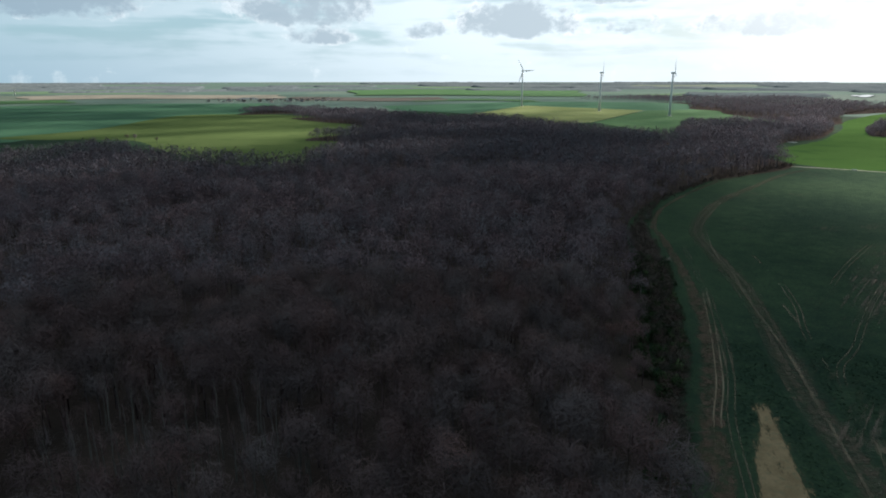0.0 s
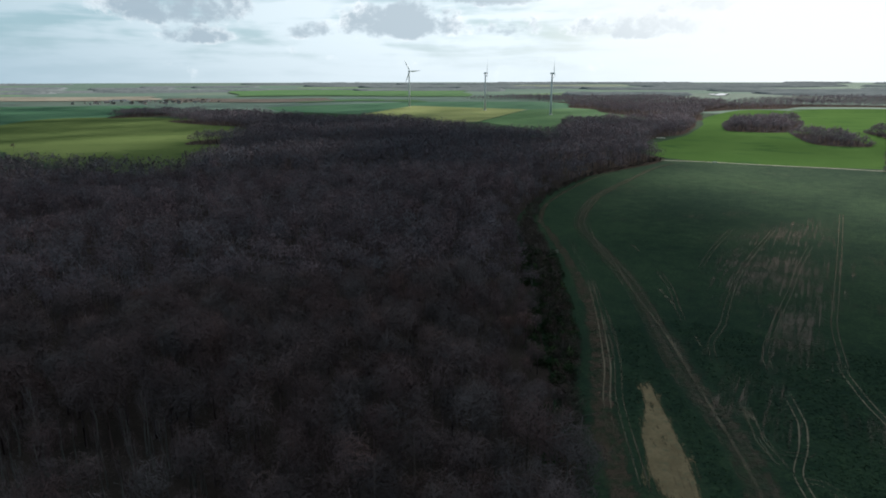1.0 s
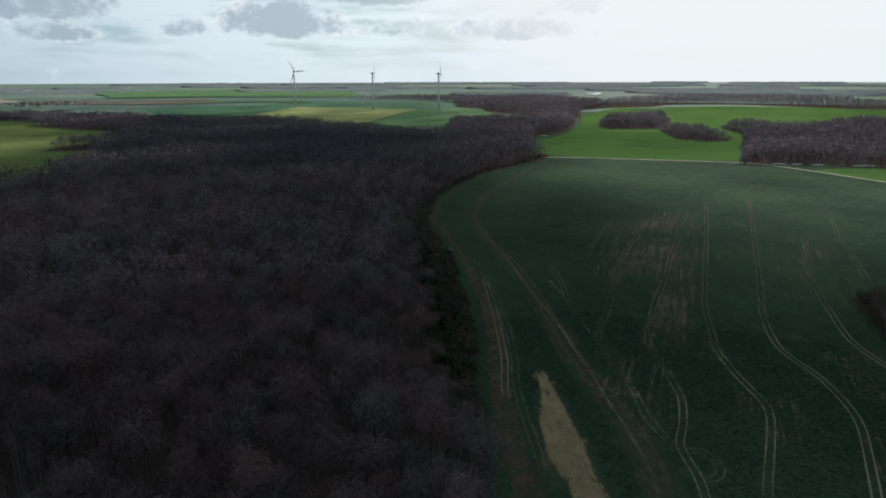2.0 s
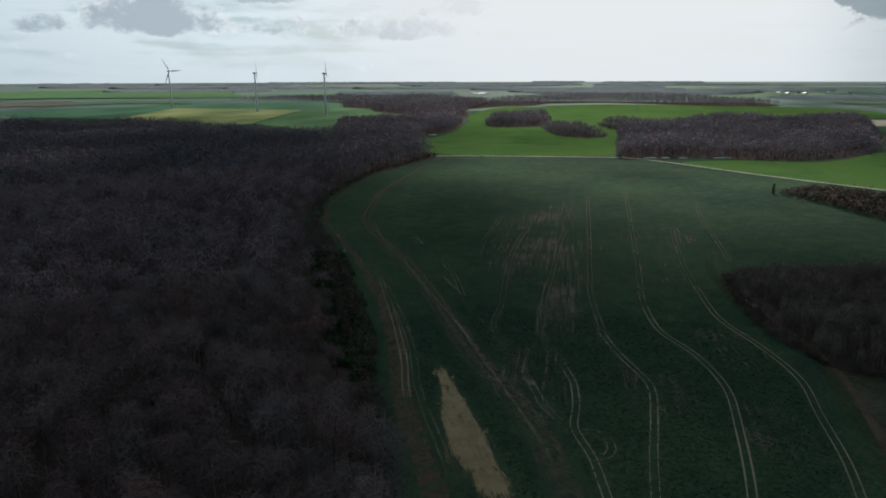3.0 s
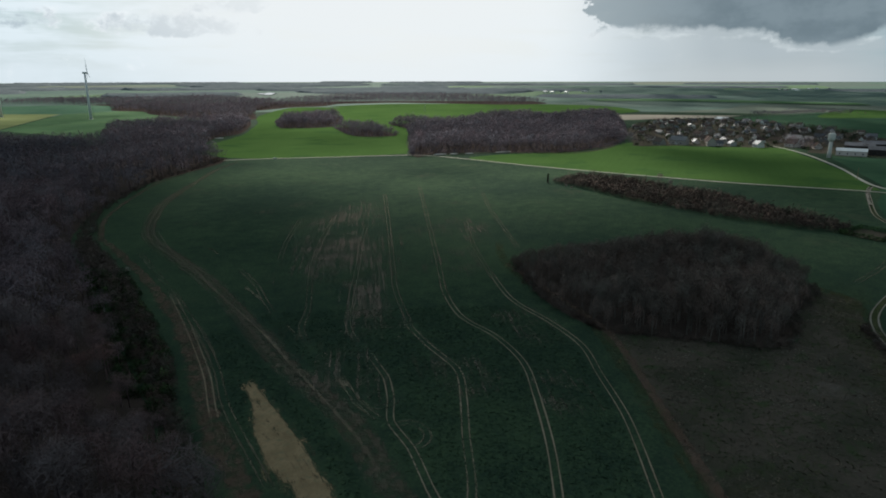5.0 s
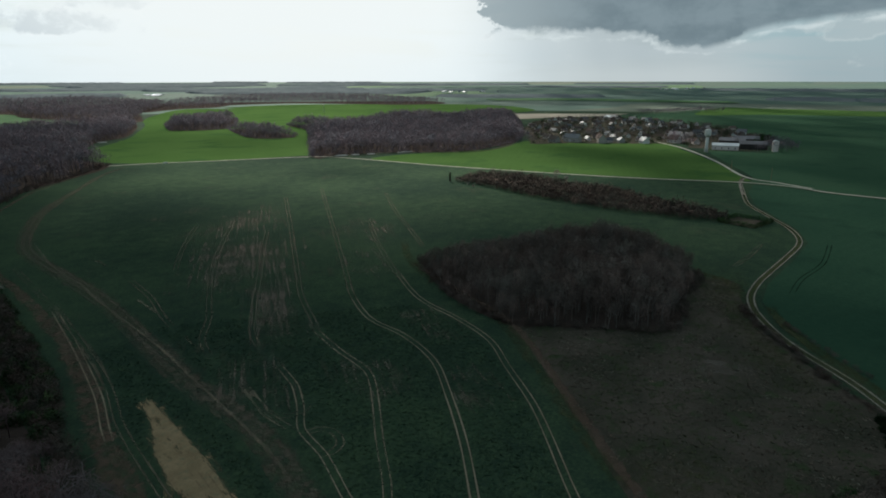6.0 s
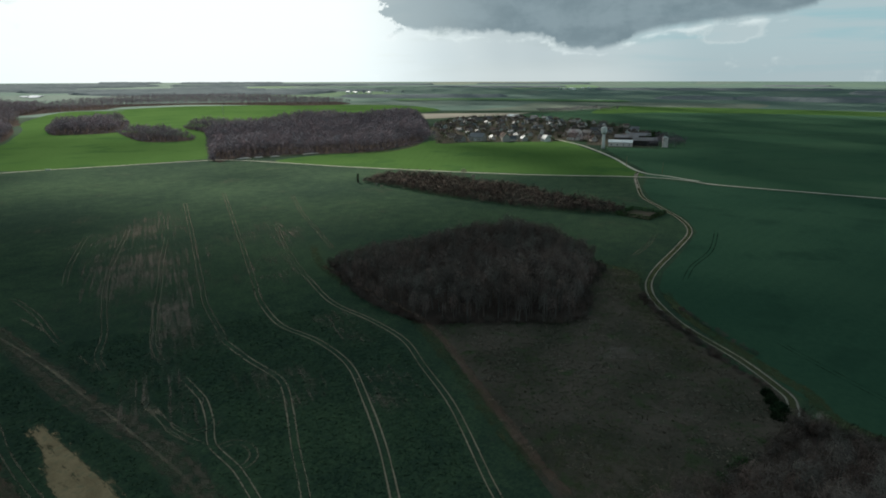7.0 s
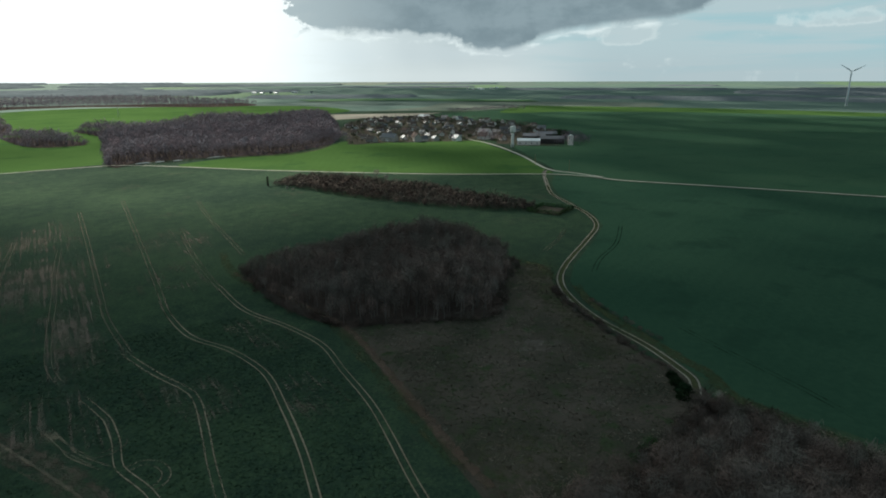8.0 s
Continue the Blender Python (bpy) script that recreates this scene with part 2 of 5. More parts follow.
FURROW = surface("pressed_wheat", (0.010, 0.026, 0.016), (0.015, 0.034, 0.020), 0.1, 1.2, bump=0.4, ragged=0.25, solid=0.8)
CHALK = surface("gravel_track", (0.185, 0.167, 0.142), (0.260, 0.238, 0.205), 0.1, 1.4, bump=0.3, ragged=0.5, solid=0.9, wild=3.6)
ROAD = surface("chalk_lane", (0.33, 0.315, 0.27), (0.41, 0.39, 0.335), 0.1, 1.4, bump=0.3)
VERGE = surface("grass_verge", (0.048, 0.062, 0.028), (0.080, 0.080, 0.042), 0.1, 1.0, bump=0.6, ragged=0.5, solid=0.75)
BARK = surface("bark", (0.085, 0.074, 0.068), (0.13, 0.115, 0.105), 0.4, 3.0, bump=0.4, tint=0.35)
BIRCH = surface("birch_bark", (0.13, 0.122, 0.112), (0.18, 0.17, 0.158), 0.4, 3.0, bump=0.2)
TWIG = surface("twigs", (0.120, 0.092, 0.098), (0.164, 0.128, 0.134), 0.04, 0.9, bump=0, through_light=0.35, tint=0.32, c=(0.162, 0.112, 0.108))
TWIG_BROWN = surface("brown_twigs", (0.134, 0.110, 0.099), (0.188, 0.158, 0.143), 0.05, 0.9, bump=0, through_light=0.35, tint=0.36)
# both bluer than the near twigs: haze over the woods is in the colour
TWIG_MID = surface("hazed_wood_twigs", (0.140, 0.113, 0.130), (0.184, 0.152, 0.172), 0.03, 0.5, bump=0, through_light=0.3, tint=0.32, c=(0.170, 0.127, 0.136))
TWIG_FAR = surface("hazed_far_twigs", (0.108, 0.097, 0.116), (0.143, 0.129, 0.150), 0.02, 0.3, bump=0, through_light=0.2, tint=0.15)
IVY = surface("evergreen_leaves", (0.022, 0.045, 0.018), (0.045, 0.078, 0.028), 0.3, 2.0, bump=0, tint=0.3, spec=0.1)
BRAMBLE = surface("scrub_twigs", (0.074, 0.060, 0.053), (0.108, 0.088, 0.078), 0.15, 1.5, bump=0, tint=0.35)
YEW = surface("yew_leaves", (0.014, 0.026, 0.014), (0.026, 0.042, 0.021), 0.3, 2.0, bump=0, tint=0.3)
DRY_BLADES = surface("dry_grass_blades", (0.085, 0.075, 0.060), (0.150, 0.132, 0.108), 0.06, 1.2, bump=0, tint=0.4)
GREEN_BLADES = surface("green_grass_blades", (0.036, 0.052, 0.024), (0.060, 0.078, 0.036), 0.06, 1.2, bump=0, tint=0.35)
WHEAT_BLADES = surface("wheat_blades", (0.020, 0.040, 0.027), (0.044, 0.078, 0.044), 0.05, 1.0, bump=0, tint=0.35)
BLOSSOM = surface("blackthorn_blossom", (0.20, 0.19, 0.17), (0.28, 0.27, 0.245), 0.5, 3.0, bump=0, tint=0.2)
# blue-grey and lighter than bare twigs: distance haze painted into the base colour
HAZED_CANOPY = surface("distant_wood", (0.098, 0.114, 0.122), (0.136, 0.152, 0.158), 0.01, 0.06, rough=0.9, bump=0.3, bump_scale=0.12)
SHADE_CLOUD = surface("cloud", (0.85, 0.86, 0.88), (0.92, 0.93, 0.94), 0.002, 0.01, bump=0, through_light=0.35)
PLASTER = surface("plaster", (0.26, 0.245, 0.225), (0.38, 0.36, 0.33), 0.05, 1.0, bump=0.1, tint=0.4)
LIME = surface("whitewash", (0.52, 0.51, 0.485), (0.66, 0.65, 0.62), 0.05, 1.0, bump=0.1, tint=0.2)
TILE = surface("clay_roof_tiles", (0.075, 0.060, 0.055), (0.110, 0.090, 0.083), 0.1, 1.5, bump=0.4, tint=0.35)
SLATE = surface("slate_roof", (0.075, 0.080, 0.090), (0.12, 0.125, 0.14), 0.1, 1.5, rough=0.62, bump=0.15, tint=0.3, spec=0.2)
PANE = surface("window_glass", (0.02, 0.025, 0.03), (0.03, 0.035, 0.04), 0.5, 2.0, rough=0.08, bump=0, spec=0.5)
TIMBER = surface("painted_timber", (0.16, 0.11, 0.07), (0.22, 0.16, 0.10), 0.5, 4.0, rough=0.6, bump=0.1, tint=0.3)
TARRED = surface("tarred_boards", (0.030, 0.028, 0.027), (0.048, 0.045, 0.042), 0.4, 3.0, bump=0.2)
METAL_SHEET = surface("sheet_metal", (0.42, 0.45, 0.47), (0.52, 0.55, 0.57), 0.1, 1.0, rough=0.6, bump=0.1, spec=0.25)
CONCRETE = surface("concrete", (0.46, 0.45, 0.42), (0.56, 0.55, 0.51), 0.15, 1.5, bump=0.2)
TURBINE_PAINT = surface("turbine_paint", (0.50, 0.52, 0.53), (0.58, 0.60, 0.61), 0.1, 1.0, rough=0.5, bump=0, spec=0.1)
STEEL = surface("galvanised_steel", (0.22, 0.23, 0.24), (0.30, 0.31, 0.32), 0.5, 3.0, rough=0.5, bump=0, metal=0.6)
WATER = surface("still_water", (0.03, 0.045, 0.05), (0.04, 0.055, 0.06), 0.01, 0.2, rough=0.06, bump=0, spec=0.6)

# ---- building helpers ----
def ground_z(x, y):
    """The land is level near by and rises gently towards the horizon."""
    r = math.hypot(x, y)
    return 36 * (max(r - 1900, 0) / 2950) ** 1.5


def mesh_object(name, verts, tris, mat, parent=None, label="", tint=None, edge=None, smooth=False, normals=None):
    """One mesh from arrays of corners and triangles."""
    verts, tris = np.asarray(verts, np.float32), np.asarray(tris, np.int32)
    me = bpy.data.meshes.new(name)
    me.vertices.add(len(verts))
    me.vertices.foreach_set("co", verts.ravel())
    me.loops.add(tris.size)
    me.loops.foreach_set("vertex_index", tris.ravel())
    me.polygons.add(len(tris))
    me.polygons.foreach_set("loop_start", np.arange(len(tris), dtype=np.int32) * tris.shape[1])
    me.polygons.foreach_set("use_smooth", np.full(len(tris), smooth))
    for key, values in (("tint", tint), ("edge", edge)):
        if values is not None:
            me.attributes.new(key, "FLOAT", "POINT").data.foreach_set("value", np.asarray(values, np.float32))
    me.update(calc_edges=True)
    me.validate()
    if normals is not None:
        me.attributes.new("custom_normal", "FLOAT_VECTOR", "POINT").data.foreach_set("vector", np.asarray(normals, np.float32).ravel())
    me.materials.append(mat)
    ob = new(name, me)
    ob.parent = parent
    if label:
        ob["label"] = label
    return ob


def part(name, bm, mat, parent, label="", smooth=False):
    me = bpy.data.meshes.new(name)
    bm.to_mesh(me)
    bm.free()
    for f in me.polygons:
        f.use_smooth = smooth
    me.materials.append(mat)
    ob = new(name, me)
    ob.parent = parent
    if label:
        ob["label"] = label
    return ob


def curve_points(pts, step=6.0, closed=False):
    """A smooth line through the points, cut about every step metres."""
    p = [np.array(q, float) for q in pts]
    n = len(p)
    out = []
    for i in range(n if closed else n - 1):
        if closed:
            a, b, c, d = p[i - 1], p[i], p[(i + 1) % n], p[(i + 2) % n]
        else:
            a, b, c, d = p[max(i - 1, 0)], p[i], p[i + 1], p[min(i + 2, n - 1)]
        k = max(2, int(np.linalg.norm(c - b) / step))
        for j in range(k):
            t = j / k
            out.append(0.5 * (2 * b + (c - a) * t + (2 * a - 5 * b + 4 * c - d) * t * t + (3 * b - a - 3 * c + d) * t ** 3))
    if not closed:
        out.append(p[-1])
    return np.array(out)


def sheet(name, pts, z, mat, label, smooth=True, wobble=0.0, step=8.0):
    """A level piece of land with a smooth outline, as part of the ground."""
    line = curve_points(pts, step, True) if smooth else np.array(pts, float)
    if wobble:
        line = line + np.array([[noise.noise((x * 0.09, y * 0.09, 3.0)), noise.noise((x * 0.09, y * 0.09, 8.0))] for x, y in line]) * wobble
    bm = bmesh.new()
    f = bm.faces.new([bm.verts.new((x, y, z)) for x, y in line])
    f.normal_update()
    if f.normal.z < 0:
        f.normal_flip()
    bmesh.ops.triangulate(bm, faces=[f])
    return tagged(part(name, bm, mat, None), label, name.replace("_", " "), kind="structure")


def strip(name, pts, width, z, mat, label, step=4.0, wander=0.0, group="", core=1.0, fade=2.0):
    """A band of ground along a line. width: one number, or one for each point."""
    line = curve_points(pts, step)
    if np.ndim(width):
        w = np.interp(np.linspace(0, 1, len(line)), np.linspace(0, 1, len(width)), width)
    else:
        w = np.full(len(line), float(width))
    if wander:
        w = w * (1 + wander * np.array([noise.noise((x * 0.11, y * 0.11, 1.7)) for x, y in line]))
    d = np.gradient(line, axis=0)
    d /= np.linalg.norm(d, axis=1)[:, None]
    side = np.stack([-d[:, 1], d[:, 0]], 1) * (w / 2)[:, None]
    n = len(line)
    cols = [line + side * k for k in (1.0, 0.5, -0.5, -1.0)]
    v = np.concatenate([np.column_stack([c, np.full(n, z)]) for c in cols])
    i = np.arange(n - 1)
    tris = []
    for k in range(3):
        a, b = k * n + i, (k + 1) * n + i
        tris += [np.stack([a, b, b + 1], 1), np.stack([a, b + 1, a + 1], 1)]
    e = np.concatenate([np.zeros(n), np.full(n, core), np.full(n, core), np.zeros(n)])
    ends = np.minimum(1, np.minimum(np.arange(n), np.arange(n)[::-1]) / fade)
    ob = mesh_object(name, v, np.concatenate(tris), mat, edge=e * np.tile(ends, 4))
    return tagged(ob, label, name.replace("_", " "), group, "structure")


def patch(name, pts, z, mat, label, step=3.0, core=0.55, core_edge=0.55, rim=1.42):
    """A patch of ground with a broken edge."""
    line = curve_points(pts, step, True)
    mid = line.mean(0)
    n = len(line)
    rings = [np.column_stack([mid + (line - mid) * k, np.full(n, z)]) for k in (rim, 0.95, core)]
    v = np.concatenate(rings + [np.array([[*mid, z]])])
    i = np.arange(n)
    j = (i + 1) % n
    tris = []
    for k in range(2):
        a, b = k * n, (k + 1) * n
        tris += [np.stack([a + i, a + j, b + j], 1), np.stack([a + i, b + j, b + i], 1)]
    tris.append(np.stack([2 * n + i, 2 * n + j, np.full(n, 3 * n)], 1))
    e = np.concatenate([np.zeros(n), np.full(n, 0.3), np.full(n, core_edge), [core_edge]])
    return tagged(mesh_object(name, v, np.concatenate(tris), mat, edge=e), label, name.replace("_", " "), kind="structure")


def inside(xy, poly):
    x, y = xy[:, 0], xy[:, 1]
    hit = np.zeros(len(xy), bool)
    p = np.array(poly, float)
    for (x0, y0), (x1, y1) in zip(p, np.roll(p, -1, 0)):
        cross = ((y0 > y) != (y1 > y)) & (x < (x1 - x0) * (y - y0) / (y1 - y0 + 1e-12) + x0)
        hit ^= cross
    return hit


def scatter(poly, gap, rng, jitter=0.42):
    """Places about gap metres apart inside an outline."""
    p = np.array(poly, float)
    lo, hi = p.min(0), p.max(0)
    gx, gy = np.meshgrid(np.arange(lo[0], hi[0], gap), np.arange(lo[1], hi[1], gap))
    xy = np.stack([gx.ravel(), gy.ravel()], 1)
    xy[:, 0] += (np.round(xy[:, 1] / gap) % 2) * gap / 2
    xy += rng.uniform(-jitter, jitter, xy.shape) * gap
    return xy[inside(xy, poly)]


def join(pieces):
    vs, ts, n = [], [], 0
    for v, t in pieces:
        vs.append(v)
        ts.append(np.asarray(t) + n)
        n += len(v)
    return np.concatenate(vs), np.concatenate(ts)


# ---- unseen cloud added between the sun and the near fields ----
def lump(rng, k=10):
    """One rounded puff of cloud, radius 1."""
    v, t = [], []
    for i in range(1, k // 2):
        for j in range(k):
            a, b = math.pi * i / (k // 2), math.tau * j / k
            v.append((math.sin(a) * math.cos(b), math.sin(a) * math.sin(b), math.cos(a)))
    rows = k // 2 - 1
    top, low = len(v), len(v) + 1
    v += [(0, 0, 1), (0, 0, -1)]
    for i in range(rows - 1):
        for j in range(k):
            p, q = i * k + j, i * k + (j + 1) % k
            t += [(p, p + k, q + k), (p, q + k, q)]
    for j in range(k):
        t += [(top, j, (j + 1) % k), (low, (rows - 1) * k + (j + 1) % k, (rows - 1) * k + j)]
    return np.array(v) * rng.uniform(0.85, 1.15, (len(v), 1)), np.array(t)


def edge_distance(xy, outline):
    p = np.array(outline, float)
    best = np.full(len(xy), 1e9)
    for a, b in zip(p, np.roll(p, -1, 0)):
        ab = b - a
        t = np.clip(((xy - a) @ ab) / (ab @ ab + 1e-9), 0, 1)
        best = np.minimum(best, np.linalg.norm(xy - a - t[:, None] * ab, axis=1))
    return best


# how much sun the added cloud lets through, by bearing (rows) and distance (columns)
SUN_BEARING = (-40, -22, -10, 6, 20, 30, 40, 50, 62, 74, 84, 100)
SUN_DISTANCE = (300, 395, 560, 720, 1050, 1420, 1700, 2400)
SUNLIGHT = np.array([
    (.03, .03, .03, .06, .05, .06, .20, .70), (.03, .03, .30, .60, .30, .12, .35, .70), (.03, .03, .20, .45, .40, .40, .55, .70),
    (.03, .03, .03, .06, .18, .50, .60, .75), (.03, .03, .05, .15, .45, .50, .60, .80), (.04, .88, .85, .40, .88, .70, .75, .90),
    (.05, .97, .90, .45, .95, .95, .85, .95), (.06, .97, .92, .50, .95, .95, .85, .95), (.10, .85, .75, .55, .55, .60, .45, .50),
    (.14, .40, .34, .40, .38, .45, .28, .22), (.12, .12, .10, .14, .20, .55, .22, .15), (.10, .08, .06, .06, .07, .60, .16, .12)])


def sunlight(x, y):
    a, r = math.degrees(math.atan2(x, y)), math.hypot(x, y)
    if not -75 < a < 140:
        return 0.03
    rows = [np.interp(r, SUN_DISTANCE, row) for row in SUNLIGHT]
    return float(np.interp(a, SUN_BEARING, rows))


def cloud(gap, height, label):
    """Unseen broken cloud added high towards the sun to shade the land: its puffs follow SUNLIGHT, wide where it is
    dense and small where it thins.
    """
    rng = np.random.default_rng(5)
    shift = TO_SUN * (height / TO_SUN.z)
    pieces = []
    for x, y in scatter([(-2600, -900), (3400, -1500), (3400, 2600), (-2600, 2600)], gap, rng, 0.35):
        s = sunlight(x, y)
        if s > 0.93 or (math.hypot(x, y) > 1000 and not -60 < math.degrees(math.atan2(x, y)) < 125):
            continue
        v, t = lump(rng, 8)
        size = gap * math.sqrt(-math.log(s) / 4.87) * rng.uniform(0.92, 1.08)
        pieces.append((v * np.array([size, size, size * 0.6]) + np.array([x + shift.x, y + shift.y, height + rng.uniform(-30, 60)]), t))
    v, t = join(pieces)
    return tagged(mesh_object("cloud", v, t, SHADE_CLOUD, smooth=True), label, "cloud", kind="structure")


# ---- the land ----
def make_ground():
    radii = np.concatenate([np.linspace(20, 400, 14), np.linspace(460, 1900, 24), np.linspace(1980, 4950, 46)])
    n = 192
    a = np.linspace(0, math.tau, n, endpoint=False)
    v = [(0, 0, 0)]
    for r in radii:
        for q in a:
            x, y = r * math.sin(q), r * math.cos(q)
            roll = noise.noise((x / 700, y / 700, 0.3)) * min(max(r - 2100, 0) / 1200, 1) * 5.0 * (4950 - r) / 2850 if r > 2100 else 0
            v.append((x, y, ground_z(x, y) + roll))
    i = np.arange(n)
    j = (i + 1) % n
    tris = [np.stack([np.zeros(n, int), 1 + j, 1 + i], 1)]
    for k in range(len(radii) - 1):
        p, q = 1 + k * n, 1 + (k + 1) * n
        tris += [np.stack([p + i, p + j, q + j], 1), np.stack([p + i, q + j, q + i], 1)]
    return mesh_object("ground", v, np.concatenate(tris), FARMLAND, smooth=True)


def farmland():
    """The open plain: dark wheat near by, a patchwork of far fields in haze-paled colours towards the horizon."""
    m = bpy.data.materials.new("farmland")
    m.use_nodes = True
    m.node_tree.nodes.clear()
    w = Nodes(m.node_tree)
    p = w.add("ShaderNodeNewGeometry").outputs["Position"]
    flat = w.vec("MULTIPLY", p, (1, 1, 0))
    n1, n2, n3 = w.noise(flat, 0.012, 5.0), w.noise(w.vec("MULTIPLY", flat, (1.0, 1.0, 0.0)), 1.1, 8.0, 0.85), w.noise(flat, 0.16, 6.0, 0.65)
    f = w.math("ADD", w.math("ADD", w.math("MULTIPLY", n1, 0.25), w.math("MULTIPLY", n2, 0.55)), w.math("MULTIPLY", n3, 0.2))
    near = w.mix(w.span(f, 0.42, 0.60), (0.018, 0.033, 0.025, 1), (0.051, 0.081, 0.043, 1))
    # sown rows, drawn out along the way the field was worked, and thin places where the soil shows
    along = w.add("ShaderNodeCombineXYZ", {0: w.vec("DOT_PRODUCT", p, (0.73, -0.68, 0)), 1: w.math("MULTIPLY", w.vec("DOT_PRODUCT", p, (0.68, 0.73, 0)), 0.06)}).outputs[0]
    drawn = w.noise(along, 0.9, 5.0, 0.7)
    near = w.mix(w.math("MULTIPLY", w.span(drawn, 0.35, 0.7), 0.45), near, (0.030, 0.051, 0.033, 1))
    thin = w.math("MULTIPLY", w.span(w.noise(flat, 0.035, 4.0, 0.6), 0.56, 0.72), w.span(drawn, 0.45, 0.65))
    near = w.mix(w.math("MULTIPLY", thin, 0.5), near, (0.075, 0.062, 0.046, 1))
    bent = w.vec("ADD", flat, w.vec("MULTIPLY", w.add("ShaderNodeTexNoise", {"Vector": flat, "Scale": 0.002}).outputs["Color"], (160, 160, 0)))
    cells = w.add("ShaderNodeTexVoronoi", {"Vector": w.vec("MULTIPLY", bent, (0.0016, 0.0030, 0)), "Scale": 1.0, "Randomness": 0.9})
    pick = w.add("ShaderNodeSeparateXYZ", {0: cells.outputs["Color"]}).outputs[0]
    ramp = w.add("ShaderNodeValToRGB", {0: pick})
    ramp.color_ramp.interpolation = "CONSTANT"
    # pale, greyish field colours: aerial haze is painted into them
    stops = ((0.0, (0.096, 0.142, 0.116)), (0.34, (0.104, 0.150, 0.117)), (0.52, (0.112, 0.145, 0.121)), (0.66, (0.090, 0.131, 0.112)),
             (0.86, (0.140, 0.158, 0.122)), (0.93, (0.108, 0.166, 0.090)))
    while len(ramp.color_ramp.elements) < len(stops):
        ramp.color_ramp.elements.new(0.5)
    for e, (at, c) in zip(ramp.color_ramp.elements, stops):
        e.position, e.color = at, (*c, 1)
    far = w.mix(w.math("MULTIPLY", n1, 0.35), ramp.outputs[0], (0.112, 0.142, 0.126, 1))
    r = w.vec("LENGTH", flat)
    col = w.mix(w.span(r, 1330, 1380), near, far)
    h = w.noise(flat, 0.8, 3.0, 0.55)
    b = w.add("ShaderNodeBump", {"Strength": 0.8, "Distance": 0.5, "Height": h})
    # sheen rises with distance, in place of hazy glare
    s = w.add("ShaderNodeBsdfPrincipled", {"Base Color": col, "Roughness": 0.85, "Specular IOR Level": w.span(r, 600, 1500, 0.001, 0.004), "Normal": b.outputs[0]})
    w.tree.links.new(s.outputs[0], w.add("ShaderNodeOutputMaterial").inputs[0])
    return m


cloud(75, 3000, "unseen broken cloud added to shade the near fields")
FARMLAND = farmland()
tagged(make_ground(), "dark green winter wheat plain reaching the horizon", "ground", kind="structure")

MAIN_WOOD = [(-460, 500), (-110, 20), (28, 40), (40, 84), (48, 117), (54, 136), (64, 170), (77, 215), (88, 262), (98, 290), (126, 337),
             (180, 399), (212, 424), (285, 476), (304, 553), (384, 661), (447, 703), (550, 837), (600, 930), (575, 955), (493, 945), (422, 921),
             (363, 898), (330, 800), (270, 690), (236, 750), (191, 847), (151, 985), (106, 1055), (36, 1043), (-44, 1103), (-113, 1237),
             (-217, 1350), (-330, 1388), (-345, 1222), (-268, 1250), (-215, 1235), (-160, 1150), (-223, 1110), (-154, 1006), (-100, 950),
             (-60, 830)]
MAIN_WOOD += [(-98, 771), (-126, 735), (-124, 700), (-89, 690)]
MAIN_WOOD += [(-78, 600), (-91, 512), (-92, 458), (-154, 507), (-207, 531), (-239, 542), (-273, 600), (-312, 610), (-325, 520)]
VALLEY_WOOD = [(454, 1954), (605, 1937), (696, 1676), (599, 1425), (616, 1321), (575, 1180), (600, 930), (681, 1020), (790, 1180), (1129, 1554),
               (1117, 1686), (1184, 2042), (991, 2022), (856, 2046), (703, 2134), (544, 2036)]
FAR_WOOD = [(800, 1195), (925, 1240), (1015, 1235), (1133, 1310), (1220, 1290), (1295, 1248), (1335, 1080), (1363, 933), (1500, 900), (1700, 1130), (1900, 1500), (1720, 1800), (1400, 1750), (1180, 1600), (1120, 1540)]
LONG_WOOD = [(409, 381), (427, 373), (473, 343), (513, 293), (552, 284), (659, 298), (948, 435), (1096, 527), (1053, 561), (928, 547),
             (905, 631), (769, 612), (719, 633), (688, 676), (669, 662), (614, 576)]
KNOLL_WOOD = [(543, 759), (533, 725), (597, 703), (730, 845), (739, 918), (631, 874)]
SPUR_WOOD = [(511, 571), (522, 534), (554, 538), (594, 619), (598, 680), (583, 687)]
COPSE = [(188, 123), (173, 109), (158, 90), (150, 70), (153, 60), (159, 47), (165, 33), (175, 29), (196, 32), (222, 33), (238, 50), (246, 70),
         (234, 89), (214, 104), (200, 117)]
LANE_WOOD = [(40, 30), (68, 16), (88, 1), (107, -12), (119, -18), (128, -22), (122, -34), (116, -41), (109, -53), (60, -70), (30, -20)]

for outline in (MAIN_WOOD, VALLEY_WOOD, FAR_WOOD, LONG_WOOD, KNOLL_WOOD, SPUR_WOOD, COPSE, LANE_WOOD):
    sheet("woodland_floor", outline, 0.05, LITTER, "brown leaf litter under bare woodland trees", wobble=2.0)

sheet("field", [(298, 492), (330, 585), (404, 653), (447, 695), (495, 754), (560, 835), (682, 1008), (915, 1222), (998, 1156), (1028, 1212), (1243, 1171),
                (1460, 800), (1300, 560), (1100, 535), (700, 560), (569, 400), (425, 385), (419, 391), (352, 434)], 0.03, GREEN_LIGHT,
      "young barley in a sunlit green filling the valley", wobble=3.0)
sheet("field", [(424, 326), (470, 322), (545, 275), (640, 280), (640, 225), (655, 190), (690, 150), (640, 122), (561, 82), (480, 49), (452, 47), (434, 126), (421, 244)],
      0.03, GREEN_LIGHT, "young barley in a sunlit green below the village", wobble=1.5)
